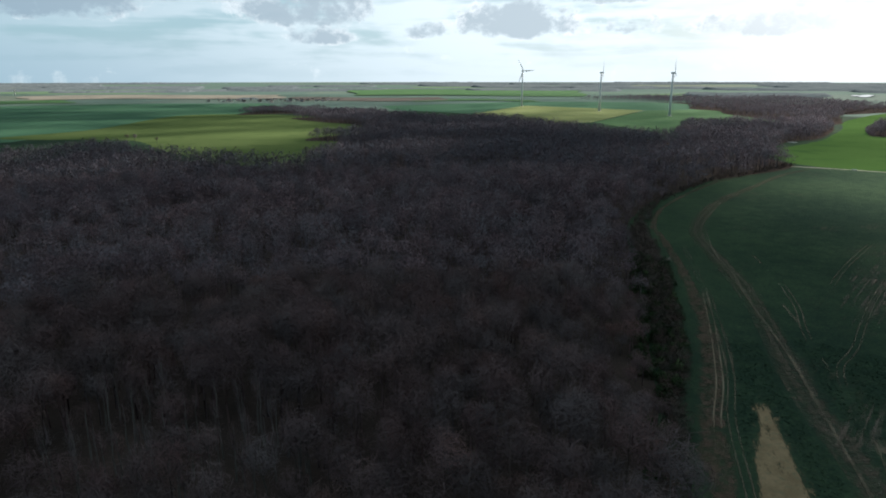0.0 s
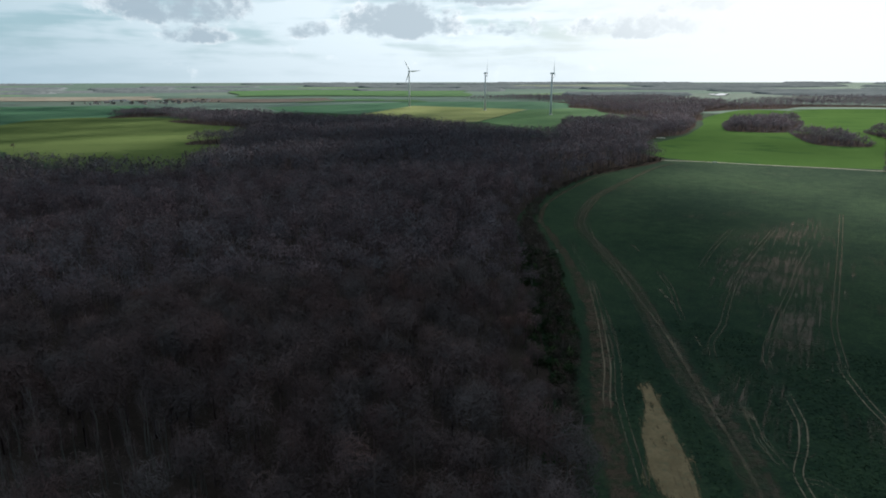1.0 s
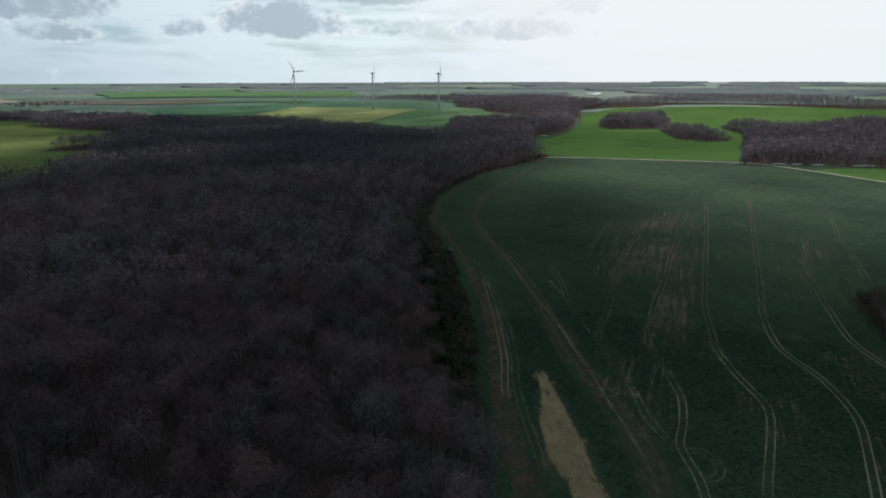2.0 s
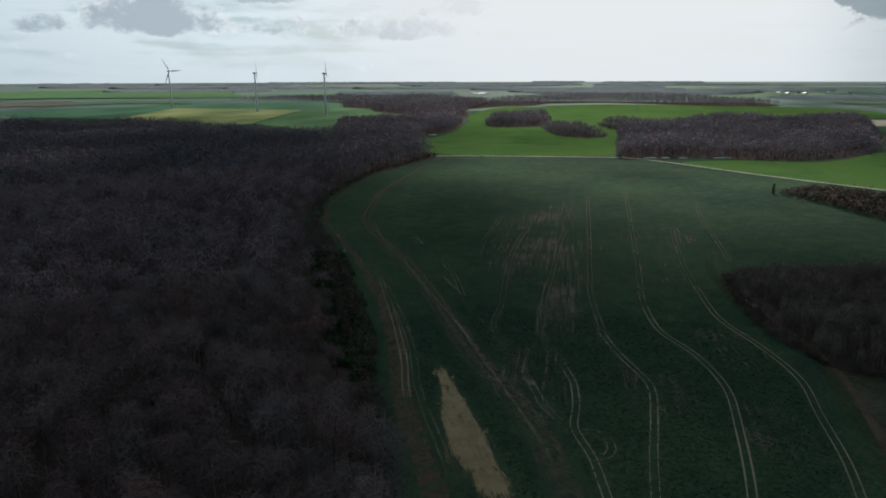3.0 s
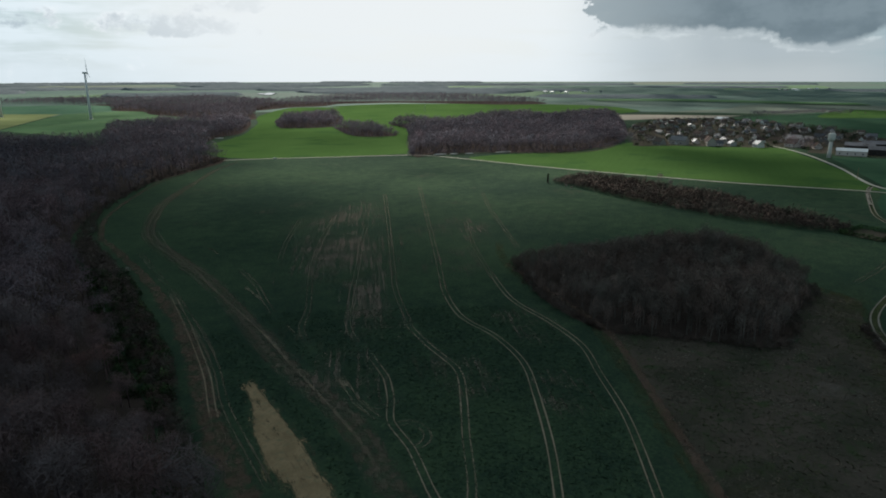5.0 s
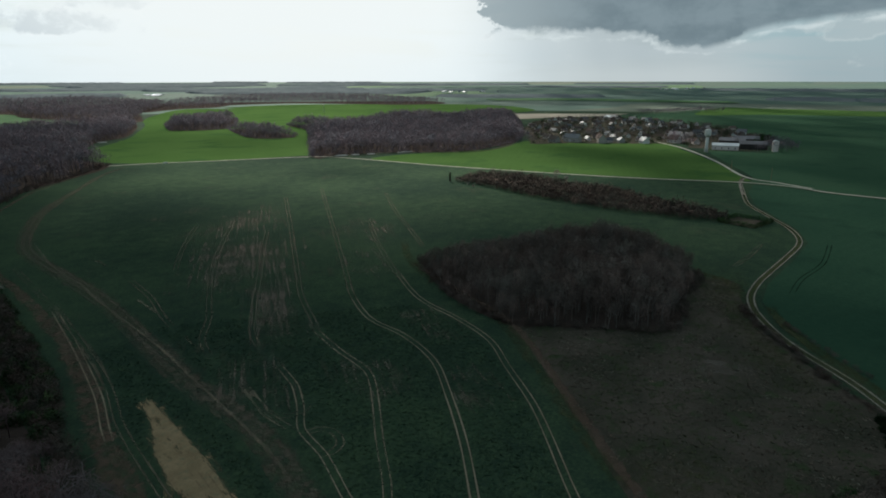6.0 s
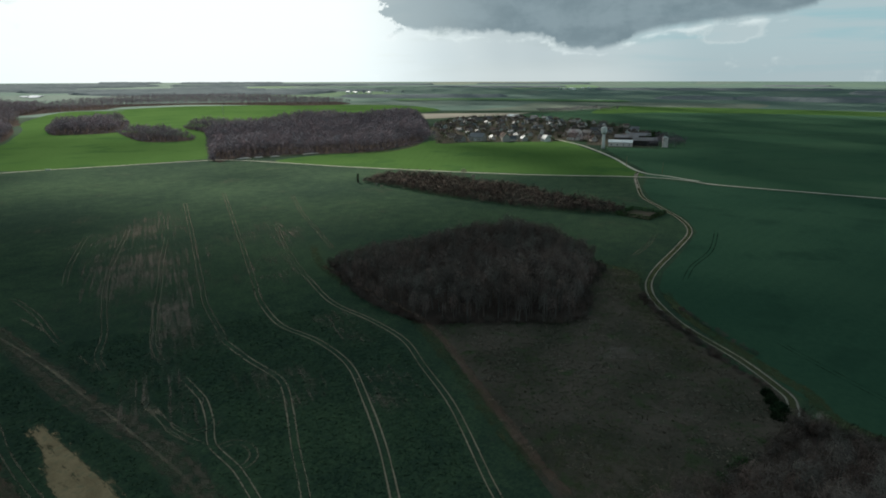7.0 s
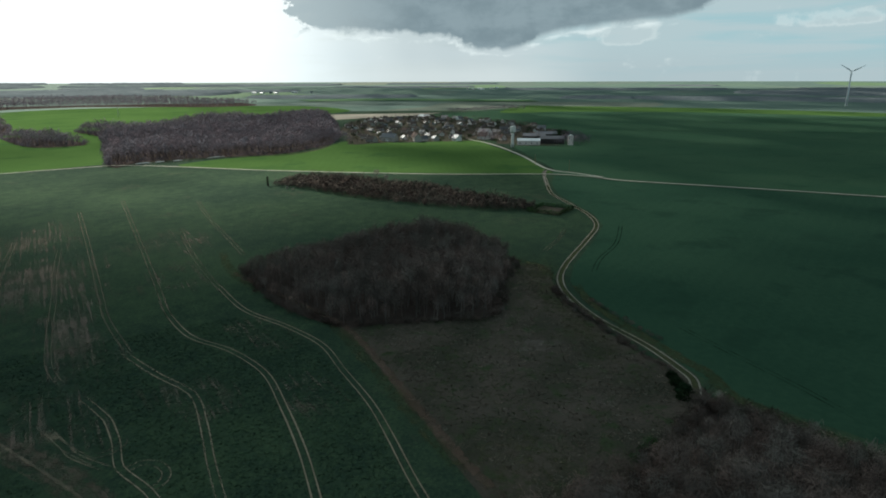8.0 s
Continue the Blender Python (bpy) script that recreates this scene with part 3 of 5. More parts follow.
sheet("field", [(-323, 713), (-238, 600), (-111, 480), (-80, 700), (-95, 960), (-234, 1196), (-435, 1210), (-437, 877), (-480, 741)], 0.03, MEADOW,
      "olive green meadow in the woodland bay", wobble=4.0)
sheet("field", [(100, 1240), (258, 1606), (473, 1356), (262, 985), (180, 960)], 0.03, MUSTARD, "yellow green cover crop under the turbines", smooth=False)
sheet("field", [(267, 985), (478, 1356), (625, 1396), (640, 1180), (575, 980), (360, 880), (300, 760)], 0.03, GREEN_MID, "green pasture beside the turbines", smooth=False)
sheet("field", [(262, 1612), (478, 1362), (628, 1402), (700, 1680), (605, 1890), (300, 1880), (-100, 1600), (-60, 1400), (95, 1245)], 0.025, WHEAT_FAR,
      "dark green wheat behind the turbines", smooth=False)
sheet("field", [(690, 150), (900, 97), (1300, 97), (1335, -221), (1222, -435), (1333, -474), (1451, -239), (1521, 49), (1517, 204), (1208, 310), (1128, 348), (1031, 259)],
      0.03, WHEAT_EAST, "green wheat beyond the village", wobble=5.0)
# strip where sunlight falls, laid on as a sheet of brighter green
sheet("field", [(1577, 219), (1567, 116), (1564, -14), (1503, -248), (1375, -488), (1260, -440), (1310, -280), (1345, -110), (1320, 90), (1250, 215)], 0.06, GREEN_LIGHT,
      "sunlit strip beyond the village, drawn as brighter young barley", wobble=4.0)
sheet("field", [(980, 445), (1128, 350), (1230, 330), (1120, 520), (1050, 560)], 0.05, STUBBLE, "pale stubble field behind the village", smooth=False)
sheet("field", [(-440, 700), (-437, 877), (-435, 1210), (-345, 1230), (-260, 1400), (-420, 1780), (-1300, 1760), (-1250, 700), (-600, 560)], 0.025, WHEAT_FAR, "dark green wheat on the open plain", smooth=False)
sheet("field", [(446, 38), (430, -7), (420, -62), (403, -152), (366, -320), (300, -500), (60, -400), (90, -110), (118, -58), (135, -28), (158, -12), (176, -2), (192, 6), (206, 11), (226, 11), (265, 5),
                (294, 2), (319, 7), (350, 20), (374, 30), (410, 37)], 0.02, WHEAT_RIGHT, "even dark green wheat beyond the farm track", smooth=False)
sheet("field", [(449, 40), (480, 42), (640, 100), (640, 40), (760, 130), (1260, 215), (1330, 90), (1345, -110), (1330, -221), (1218, -435), (1000, -900), (520, -700), (372, -322), (409, -152), (426, -62), (436, -7)], 0.02, WHEAT_EAST,
      "even dark green wheat beside the village", smooth=False)
sheet("rough_pasture", [(150, 69), (135, 55), (118, 42), (100, 27), (80, 10), (70, -10), (110, -34), (128, -26), (142, -20), (156, -8), (181, 9), (193, 13), (206, 17), (223, 21), (219, 36),
                        (196, 36), (174, 28), (159, 47)], 0.04, ROUGH, "brown tussocky rough grass beside the copse", wobble=1.5, step=4.0)


def polar_field(az0, az1, r0, r1, mat, label):
    """A far field that follows the rise of the land."""
    na, nr = 14, 8
    v = []
    for i in range(na + 1):
        for j in range(nr + 1):
            a = radians(az0 + (az1 - az0) * i / na) + 0.008 * math.sin(j * 0.8)
            r = (r0 + (r1 - r0) * j / nr) * (1 + 0.03 * math.sin(i * 0.35 + az0))
            x, y = r * math.sin(a), r * math.cos(a)
            v.append((x, y, ground_z(x, y) + 1.5 + 3.0 * max(0, (r - 2100) / 1200)))
    t = []
    for i in range(na):
        for j in range(nr):
            p = i * (nr + 1) + j
            t += [(p, p + 1, p + nr + 2), (p, p + nr + 2, p + nr + 1)]
    return tagged(mesh_object("field", v, t, mat, smooth=True), label, "field", kind="structure")


polar_field(-31, -12, 2250, 2600, STUBBLE, "pale stubble field far off on the plain")
polar_field(-40, -28, 2000, 2200, GREEN_MID, "bright green far field on the plain")
polar_field(-11, 2, 1960, 2250, PLOUGH, "brown ploughed field far off behind the woods")
polar_field(-6, 14, 2400, 3100, GREEN_MID, "light green far field towards the horizon")
polar_field(-1, 10, 1905, 2030, GREEN_MID, "light green strip field behind the woods")
polar_field(63, 83, 1900, 2050, GREEN_MID, "green far field beyond the long wood")

# tracks and lanes
strip("field_ditch", [(925, 80), (912, 66), (868, -18), (874, -147), (881, -248), (900, -360)], 3.0, 0.06, FURROW, "dark ditch between two wheat fields", wander=0.4)
LANE = [(285, 479), (316, 460), (352, 431), (400, 394), (418, 372), (421, 330), (420, 246), (431, 125), (450, 46), (447, 15), (434, -7), (424, -62), (407, -152), (370, -320)]
VILLAGE_ROAD = [(700, 160), (647, 121), (561, 79), (478, 47), (460, 25), (445, 5)]
FARM_TRACK = [(478, 47), (450, 46), (410, 40), (372, 33), (348, 23), (318, 10), (293, 5), (265, 8), (225, 14), (204, 14), (188, 9), (173, 1), (158, -11), (145, -18.7), (139, -21), (130, -20.5)]
strip("lane", LANE, 2.2, 0.09, ROAD, "pale chalk farm lane between the fields", wander=0.3)
strip("grass_verge", LANE, 5.0, 0.06, VERGE, "rough grass verge along the chalk lane", wander=0.4)
strip("village_road", VILLAGE_ROAD, 2.4, 0.10, ROAD, "pale road leading down from the village", wander=0.15)
strip("grass_verge", FARM_TRACK, 3.4, 0.07, VERGE, "dry grass verge along the farm track", wander=0.4)
strip("gravel_apron", [(474, 46), (452, 46), (426, 43), (398, 38)], 1.9, 0.1, CHALK, "worn gravel where the farm track meets the road", wander=0.4, core=0.8)
for off in (-0.95, 0.95):
    line = curve_points(FARM_TRACK, 8.0)
    d = np.gradient(line, axis=0)
    d /= np.linalg.norm(d, axis=1)[:, None]
    strip("wheel_track", line + np.stack([-d[:, 1], d[:, 0]], 1) * off, 0.62, 0.11, CHALK, "pale gravel wheel track of the farm lane", wander=0.4, group="farm track ruts")

BAND = [(290, 462), (255, 436), (215, 394), (162, 336), (132, 289), (119, 260), (112, 227), (104, 189), (95, 159), (88, 138), (81, 115), (77, 96), (72, 81), (66, 69), (60, 55)]
strip("earth_band", BAND, (3, 5, 6.5, 7.5, 8, 8, 8, 8, 8, 8, 8), 0.05, EARTH, "brown bare earth band curving through the wheat", wander=0.35, core=0.62)
for off, wide in ((-3.2, 0.9), (-1.0, 1.3), (1.6, 1.1)):
    line = curve_points(BAND[3:], 6.0)
    d = np.gradient(line, axis=0)
    d /= np.linalg.norm(d, axis=1)[:, None]
    strip("earth_streak", line + np.stack([-d[:, 1], d[:, 0]], 1) * off, wide, 0.062, EARTH_STREAK, "crumbled pale streak along the earth band", wander=0.6, group="streaks of the earth band", core=0.55, fade=6)
strip("earth_line", [(133, 288), (115, 237), (108, 206), (101, 183), (90.4, 142), (82.6, 117), (75.4, 94.4), (70.3, 79.4), (66.4, 71.2), (62, 64.5), (57, 57)], 0.8, 0.078, RUT, "pale crumbled edge of the earth band", wander=0.6, core=0.6, fade=6)
strip("earth_band", [(284, 474), (212, 421), (184, 396), (132, 331), (108, 285), (103, 262), (93, 215), (81, 170), (70, 139), (60, 117), (53, 100), (46, 78), (38, 55)], (1.5, 2, 2.5, 3, 4, 5, 6.5, 7), 0.055, EARTH_RED,
      "brown earth margin along the woodland edge", wander=0.5, core=0.7)
strip("earth_band", [(187, 128), (172, 103), (158, 80), (148, 66), (118, 40), (100, 25), (86, 12)], (1.6, 2.2, 2.9, 3.0, 2.8), 0.06, EARTH_RED, "reddish earth margin between wheat and rough grass", wander=0.4, core=0.8)
strip("grass_verge", [(212, 148), (192, 132), (176, 114), (162, 90), (150, 72), (124, 48), (104, 31), (90, 18)], 5, 0.05, VERGE, "dry grass strip beside the copse", wander=0.5, core=0.55)
strip("grass_verge", [(228, 40), (223, 24), (206, 16)], 5, 0.055, VERGE, "dry grass strip beside the farm track", wander=0.5, core=0.6)
for k, outline in enumerate(([(151, 23), (156, 15), (156, 7), (150, 8), (144, 16), (145, 21)], [(137, 29), (142, 21), (138, 13), (132, 17), (131, 26)], [(125, 9), (130, -1), (125, -3), (119, 5)],
                             [(178, 26), (168, 12), (160, 16), (168, 28)], [(112, 24), (118, 10), (108, 4), (100, 14)])):
    patch("bleached_grass", outline, 0.07 + 0.002 * k, PALE_GRASS, "bleached dead grass in the rough pasture", core_edge=(0.6, 0.3, 0.4, 0.25, 0.2)[k])
patch("green_grass", [(222, 34), (232, 20), (205, 14), (176, 8), (158, -3), (146, -9), (142, -4), (150, 4), (172, 13), (200, 28)], 0.068, VERGE, "fresh green grass between pasture and track", core_edge=0.5)
patch("green_grass", [(100, 22), (110, 20), (106, 2), (92, -6), (80, 4)], 0.066, VERGE, "fresh green grass low in the rough pasture", core_edge=0.4)
strip("grass_verge", [(206, 10), (188, 4), (172, -5), (154, -17), (144, -25), (134, -28), (126, -38), (114, -56)], 5, 0.075, VERGE, "dry grass strip along the wheat's edge", wander=0.5, core=0.7)
patch("sand_patch", [(70, 118), (71, 113), (69, 105), (66, 96), (63, 86), (60, 79), (58, 73), (54, 66), (51, 68), (52, 76), (53, 84), (56, 92), (60, 100), (65, 108)], 0.07, SAND,
      "pale washed sand patch in the wheat", core=0.70, core_edge=1.15, rim=1.3)
for k in (-1.4, -0.2, 1.0):
    strip("wheel_track", [(66 + k, 103), (62 + k, 92), (58.5 + k, 82), (55.5 + k, 74), (53 + k, 66)], 0.35, 0.09, RUT_DIM, "brown wheel track across the sand", wander=0.5, group="tracks on the sand", core=0.7, fade=6)
THIN = [
    [(174, 232), (205, 246), (236, 250), (222, 232), (204, 216), (186, 220)],
    [(137, 187), (150, 200), (172, 209), (182, 187), (165, 170), (148, 155), (128, 170)],
    [(133, 152), (145, 150), (132, 134), (118, 118), (107, 120), (118, 136)],
    [(235, 186), (226, 166), (208, 160), (212, 180)],
    [(96, 112), (92, 98), (82, 92), (82, 108)],
    [(150, 92), (142, 80), (134, 82), (140, 96)],
    [(120, 62), (112, 52), (106, 56), (112, 66)],
    [(112, 84), (104, 74), (98, 78), (106, 90)],
    [(190, 148), (176, 132), (168, 136), (178, 152)],
]
for k, outline in enumerate(THIN):
    patch("thin_crop", outline, 0.06 + 0.002 * k, EARTH_THIN, "thin crop showing streaks of brown earth", core=0.5, rim=1.75, core_edge=(0.44, 0.58, 0.66, 0.3, 0.2, 0.2, 0.15, 0.15, 0.15)[k])

TRAMLINES = [
    ([(93, 197), (88, 183), (80, 161), (73, 143), (66, 126), (59, 112), (54, 100)], RUT, 0.8),
    ([(108, 252), (95, 205), (84, 168), (77, 146), (68, 124)], RUT_DIM, 0.6),
    ([(201, 216), (170, 187), (147, 164), (122, 140), (107, 124), (98, 108)], RUT_DIM, 0.8),
    ([(101, 112), (94, 98), (91, 93), (85, 86), (79, 80), (75, 71), (68, 60), (62, 50), (52, 40)], RUT, 0.8),
    ([(205, 243), (155, 196), (129, 168), (109, 144), (98, 133), (90, 118)], RUT_DIM, 0.8),
    ([(262, 266), (205, 206), (155, 154), (137, 135), (116, 108)], RUT_DIM, 0.9),
    ([(126, 122), (119, 113), (111, 97), (106, 85), (97, 76), (84, 65), (74, 56), (66, 50), (56, 42), (46, 34)], RUT, 0.75),
    ([(295, 268), (234, 208), (183, 158), (146, 122), (140, 115)], RUT_DIM, 0.95),
    ([(160, 136), (146, 122), (133, 105), (128, 90), (119, 75), (106, 63), (94, 53), (86, 47), (76, 40), (64, 32), (50, 23)], RUT, 1.0),
    ([(236, 185), (200, 152), (168, 119), (160, 110)], RUT_DIM, 0.75),
    ([(176, 127), (155, 103), (146, 84), (137, 69), (125, 58), (112, 46), (100, 37), (90, 30), (78, 21), (62, 10)], RUT, 0.9),
    ([(305, 226), (264, 190), (229, 156), (204, 132)], RUT_DIM, 0.85),
    ([(188, 249), (153, 214), (131, 189)], RUT_DIM, 0.85),
    ([(126, 237), (123, 223), (128, 219)], RUT, 0.5),
    ([(88, 108), (83, 98), (79, 85), (76, 73)], RUT, 0.6),
    ([(77, 80), (79, 78.5), (81.5, 77), (81.5, 73.5), (79, 70.5), (75.5, 70.5), (74.5, 74)], RUT, 0.6),
    ([(89, 110), (82, 95), (80, 91), (78.7, 84.8), (77.5, 79)], RUT, 0.7),
    ([(120.4, 200), (112, 175), (104.5, 159), (98.6, 145)], RUT_DIM, 0.9),
    ([(93.8, 197), (73.2, 137), (61.5, 111), (53.8, 89), (48.8, 74)], RUT_DIM, 0.75),
    ([(83, 92), (81, 87), (85, 85), (89, 88)], RUT_DIM, 0.7),
    ([(290, 18), (262, 20), (234, 25)], RUT_DIM, 0.8),
    ([(302, -6), (263, -4), (236, 2), (213, 4)], FURROW, 0.9),
    ([(180, -17), (171, -22), (157, -32), (141, -44), (125, -54)], FURROW, 0.6),
]
for line, mat, core in TRAMLINES:
    c = curve_points(line, 5.0)
    d = np.gradient(c, axis=0)
    d /= np.linalg.norm(d, axis=1)[:, None]
    side = np.stack([-d[:, 1], d[:, 0]], 1)
    for off in (-0.72, 0.72):
        strip("wheel_track", c + side * off, 0.44, 0.085, mat, "pale tractor wheel track pressed into the wheat" if mat is not FURROW else "dark tractor wheel track in deep wheat",
              wander=0.5, group="tramlines in the wheat", core=core, fade=5.0)
for line in ([(109, 178), (104, 159)], [(126, 232), (127, 228), (124, 217)], [(98, 141), (94, 130)], [(86, 105), (82.5, 95.5)], [(96, 135), (93, 127)]):
    strip("scrape", line, 1.3, 0.08, RUT, "pale scraped mark in the wheat", step=2.0, wander=0.8, group="scraped marks", core=0.55)


# ---- trees ----
def tube(p, q, r0, r1, k=4):
    """A tapered stick from p to q."""
    p, q = np.array(p, float), np.array(q, float)
    d = q - p
    d /= np.linalg.norm(d) + 1e-9
    a = np.cross(d, (0.3, 0.9, 0.31) if abs(d[1]) < 0.9 else (1, 0, 0))
    a /= np.linalg.norm(a)
    b = np.cross(d, a)
    ang = np.arange(k) / k * math.tau
    ring = np.cos(ang)[:, None] * a + np.sin(ang)[:, None] * b
    v = np.concatenate([p + ring * r0, q + ring * r1])
    i = np.arange(k)
    j = (i + 1) % k
    return v, np.concatenate([np.stack([i, j, k + j], 1), np.stack([i, k + j, k + i], 1)])


def slivers(base, tip, width, rng):
    """Twigs: narrow blades from base to tip."""
    n = len(base)
    d = tip - base
    s = np.cross(d, rng.normal(size=(n, 3)))
    s /= np.linalg.norm(s, axis=1)[:, None] + 1e-9
    s *= np.broadcast_to(width, (n,))[:, None] / 2
    v = np.stack([base - s, base + s, tip], 1).reshape(-1, 3)
    return v, np.arange(3 * n).reshape(-1, 3)


def bare_tree(rng, height, crown, limbs, twigs, width, sides=5, low=0.26):
    """A leafless tree: bent trunk, rising limbs, a haze of twigs. Returns trunk and crown."""
    lean = rng.normal(size=2) * 0.03 * height
    bend = [np.array([0, 0, -0.3])]
    for k in (0.3, 0.6, 0.88):
        bend.append(np.array([lean[0] * k + rng.normal() * 0.12, lean[1] * k + rng.normal() * 0.12, height * k]))
    rad = 0.012 * height + 0.06
    trunk = join([tube(bend[i], bend[i + 1], rad * (1 - 0.3 * i), rad * (1 - 0.3 * (i + 1)) + 0.02, sides) for i in range(3)])
    mid = np.array([lean[0] * 0.7, lean[1] * 0.7, height * (0.5 + 0.5 * low)])
    size = np.array([crown, crown, height * (1 - low) * 0.5])
    sticks, seeds = [], []
    for i in range(limbs):
        f = low + 0.45 * rng.random()
        a = rng.random() * math.tau
        start = np.array([lean[0] * f, lean[1] * f, height * f])
        end = mid + size * np.array([math.cos(a) * 0.75, math.sin(a) * 0.75, rng.uniform(-0.3, 0.8)])
        if end[2] < start[2] + 0.5:
            end[2] = start[2] + 0.5
        knee = (start + end) / 2 + np.array([0, 0, -0.25]) + rng.normal(size=3) * 0.2
        sticks += [tube(start, knee, rad * 0.42, rad * 0.28, 3), tube(knee, end, rad * 0.28, 0.03, 3)]
        seeds += [knee, end, (knee + end) / 2]
    seeds = np.array(seeds + [bend[3], mid])
    n = twigs
    way = rng.normal(size=(n, 3))
    way[:, 2] = way[:, 2] * 0.9 + 0.22
    way /= np.linalg.norm(way, axis=1)[:, None]
    lump = 1 + 0.22 * np.sin(way[:, 0] * 5 + rng.random() * 6) * np.sin(way[:, 1] * 5 + rng.random() * 6)
    tip = mid + way * size * (lump * rng.uniform(0.35, 1.08, n) ** 0.55)[:, None]
    pull = seeds[rng.integers(0, len(seeds), n)]
    inward = pull - tip
    inward /= np.linalg.norm(inward, axis=1)[:, None] + 1e-9
    base = tip + (inward * 0.8 + rng.normal(size=tip.shape) * 0.62) * rng.uniform(0.5, 1.1, n)[:, None] * (0.6 + 0.25 * crown) * min(1.0, 0.14 / width + 0.45)
    tip[:, 2] += np.linalg.norm(tip - base, axis=1) * 0.05
    crownmesh = join(sticks + [slivers(base, tip, width * rng.uniform(0.6, 1.4, n), rng)]) if sticks else slivers(base, tip, width * rng.uniform(0.6, 1.4, n), rng)
    return trunk, crownmesh


def crown_normals(v, t):
    """Twigs catch the light as the rounded crown does that they fill: outward directions, and triangles turned to face out."""
    top, low = v[:, 2].max(), v[:, 2].max() * 0.30
    mid = np.array([v[:, 0].mean(), v[:, 1].mean(), low + (top - low) * 0.38])
    wide = np.abs(v[:, :2]).max()
    n = (v - mid) / np.array([wide, wide, (top - low) * 0.6])
    n += np.random.default_rng(1).normal(size=n.shape) * 0.10 + np.array([0, 0, 0.12])
    n /= np.linalg.norm(n, axis=1)[:, None] + 1e-9
    face = np.cross(v[t[:, 1]] - v[t[:, 0]], v[t[:, 2]] - v[t[:, 0]])
    turned = t.copy()
    away = (face * n[t].mean(1)).sum(1) < 0
    turned[away] = t[away][:, ::-1]
    return n, turned


def edge_height(xy, outline, reach=7.0, least=0.62):
    """Trees stand lower towards the edge of their wood."""
    return least + (1 - least) * np.minimum(1, edge_distance(xy, outline) / reach)


def forest(name, kinds, xy, rng, mat, label, low=0.75, high=1.25, category="woodland", outline=None, reach=7.0, least=0.62):
    """Many trees too many to count, as one mesh. kinds: a list of (corners, triangles)."""
    vs, ts, ns, tint, n = [], [], [], [], 0
    pick = rng.integers(0, len(kinds), len(xy))
    turn = rng.random(len(xy)) * math.tau
    swell = np.array([noise.noise((x / 38, y / 38, 2.0)) for x, y in xy])
    roll = np.array([noise.noise((x / 130, y / 90, 5.0)) for x, y in xy])
    size = rng.uniform(low, high, len(xy)) * (1 + 0.25 * swell + 0.3 * roll)
    if outline:
        size = size * edge_height(xy, outline, reach, least)
    # tone drifts with the height swells, painting dark gaps between clumps
    shade = np.clip(rng.random(len(xy)) * 0.6 + 0.2 + 0.3 * swell + 0.3 * roll, 0.01, 0.98)
    base = np.array([ground_z(x, y) for x, y in xy])
    for k, (v, t) in enumerate(kinds):
        nm, t = crown_normals(v, np.asarray(t))
        for i in np.nonzero(pick == k)[0]:
            c, s = math.cos(turn[i]), math.sin(turn[i])
            out = np.empty((len(v), 3), np.float32)
            wide = size[i] ** 0.6
            out[:, 0] = (v[:, 0] * c - v[:, 1] * s) * wide + xy[i, 0]
            out[:, 1] = (v[:, 0] * s + v[:, 1] * c) * wide + xy[i, 1]
            out[:, 2] = v[:, 2] * size[i] + base[i]
            vs.append(out)
            ns.append(np.column_stack([nm[:, 0] * c - nm[:, 1] * s, nm[:, 0] * s + nm[:, 1] * c, nm[:, 2]]))
            ts.append(t + n)
            tint.append(np.full(len(v), shade[i], np.float32))
            n += len(v)
    return tagged(mesh_object(name, np.concatenate(vs), np.concatenate(ts), mat, tint=np.concatenate(tint), smooth=True, normals=np.concatenate(ns)), label, category, kind="stuff")


RNG = np.random.default_rng(7)
NEAR_KINDS = [bare_tree(RNG, RNG.uniform(10.5, 14.5), RNG.uniform(2.9, 4.1), 8, 500, 0.096, low=0.44) for _ in range(10)]
SLIM_KINDS = [bare_tree(RNG, RNG.uniform(10, 12), RNG.uniform(1.9, 2.7), 6, 330, 0.085, low=0.3) for _ in range(8)]
MID_KINDS = [join(bare_tree(RNG, RNG.uniform(10.5, 14), RNG.uniform(3.0, 4.3), 2, 116, 0.25, 3, 0.44)) for _ in range(8)]
FAR_KINDS = [join(bare_tree(RNG, RNG.uniform(11, 14), RNG.uniform(3.8, 5.0), 0, 47, 0.6, 3, 0.30)) for _ in range(8)]
SHRUB_KINDS = [bare_tree(RNG, RNG.uniform(3.0, 4.4), RNG.uniform(1.6, 2.3), 4, 170, 0.08, 3, 0.04)[1] for _ in range(6)]
LOW_SHRUBS = [bare_tree(RNG, RNG.uniform(3.0, 4.4), RNG.uniform(1.9, 2.6), 0, 60, 0.2, 3, 0.04)[1] for _ in range(6)]

def shared(kinds, bark=BARK, twigs=TWIG):
    """Trunk and crown meshes that many trees share."""
    out = []
    for trunk, crown in kinds:
        pair = []
        for nm, (v, t), mat in (("trunk", trunk, bark), ("crown", crown, twigs)):
            n, t = crown_normals(v, np.asarray(t)) if nm == "crown" else (None, t)
            ob = mesh_object(nm, v, t, mat, smooth=True, normals=n)
            pair.append(ob.data)
            bpy.data.objects.remove(ob)
        out.append(pair)
    return out


BROAD_TREES, SLIM_TREES = shared(NEAR_KINDS), shared(SLIM_KINDS, twigs=TWIG_BROWN)
BIRCH_TREES = shared([bare_tree(RNG, RNG.uniform(10, 13), RNG.uniform(1.0, 1.5), 5, 150, 0.05, low=0.45) for _ in range(5)], BIRCH)


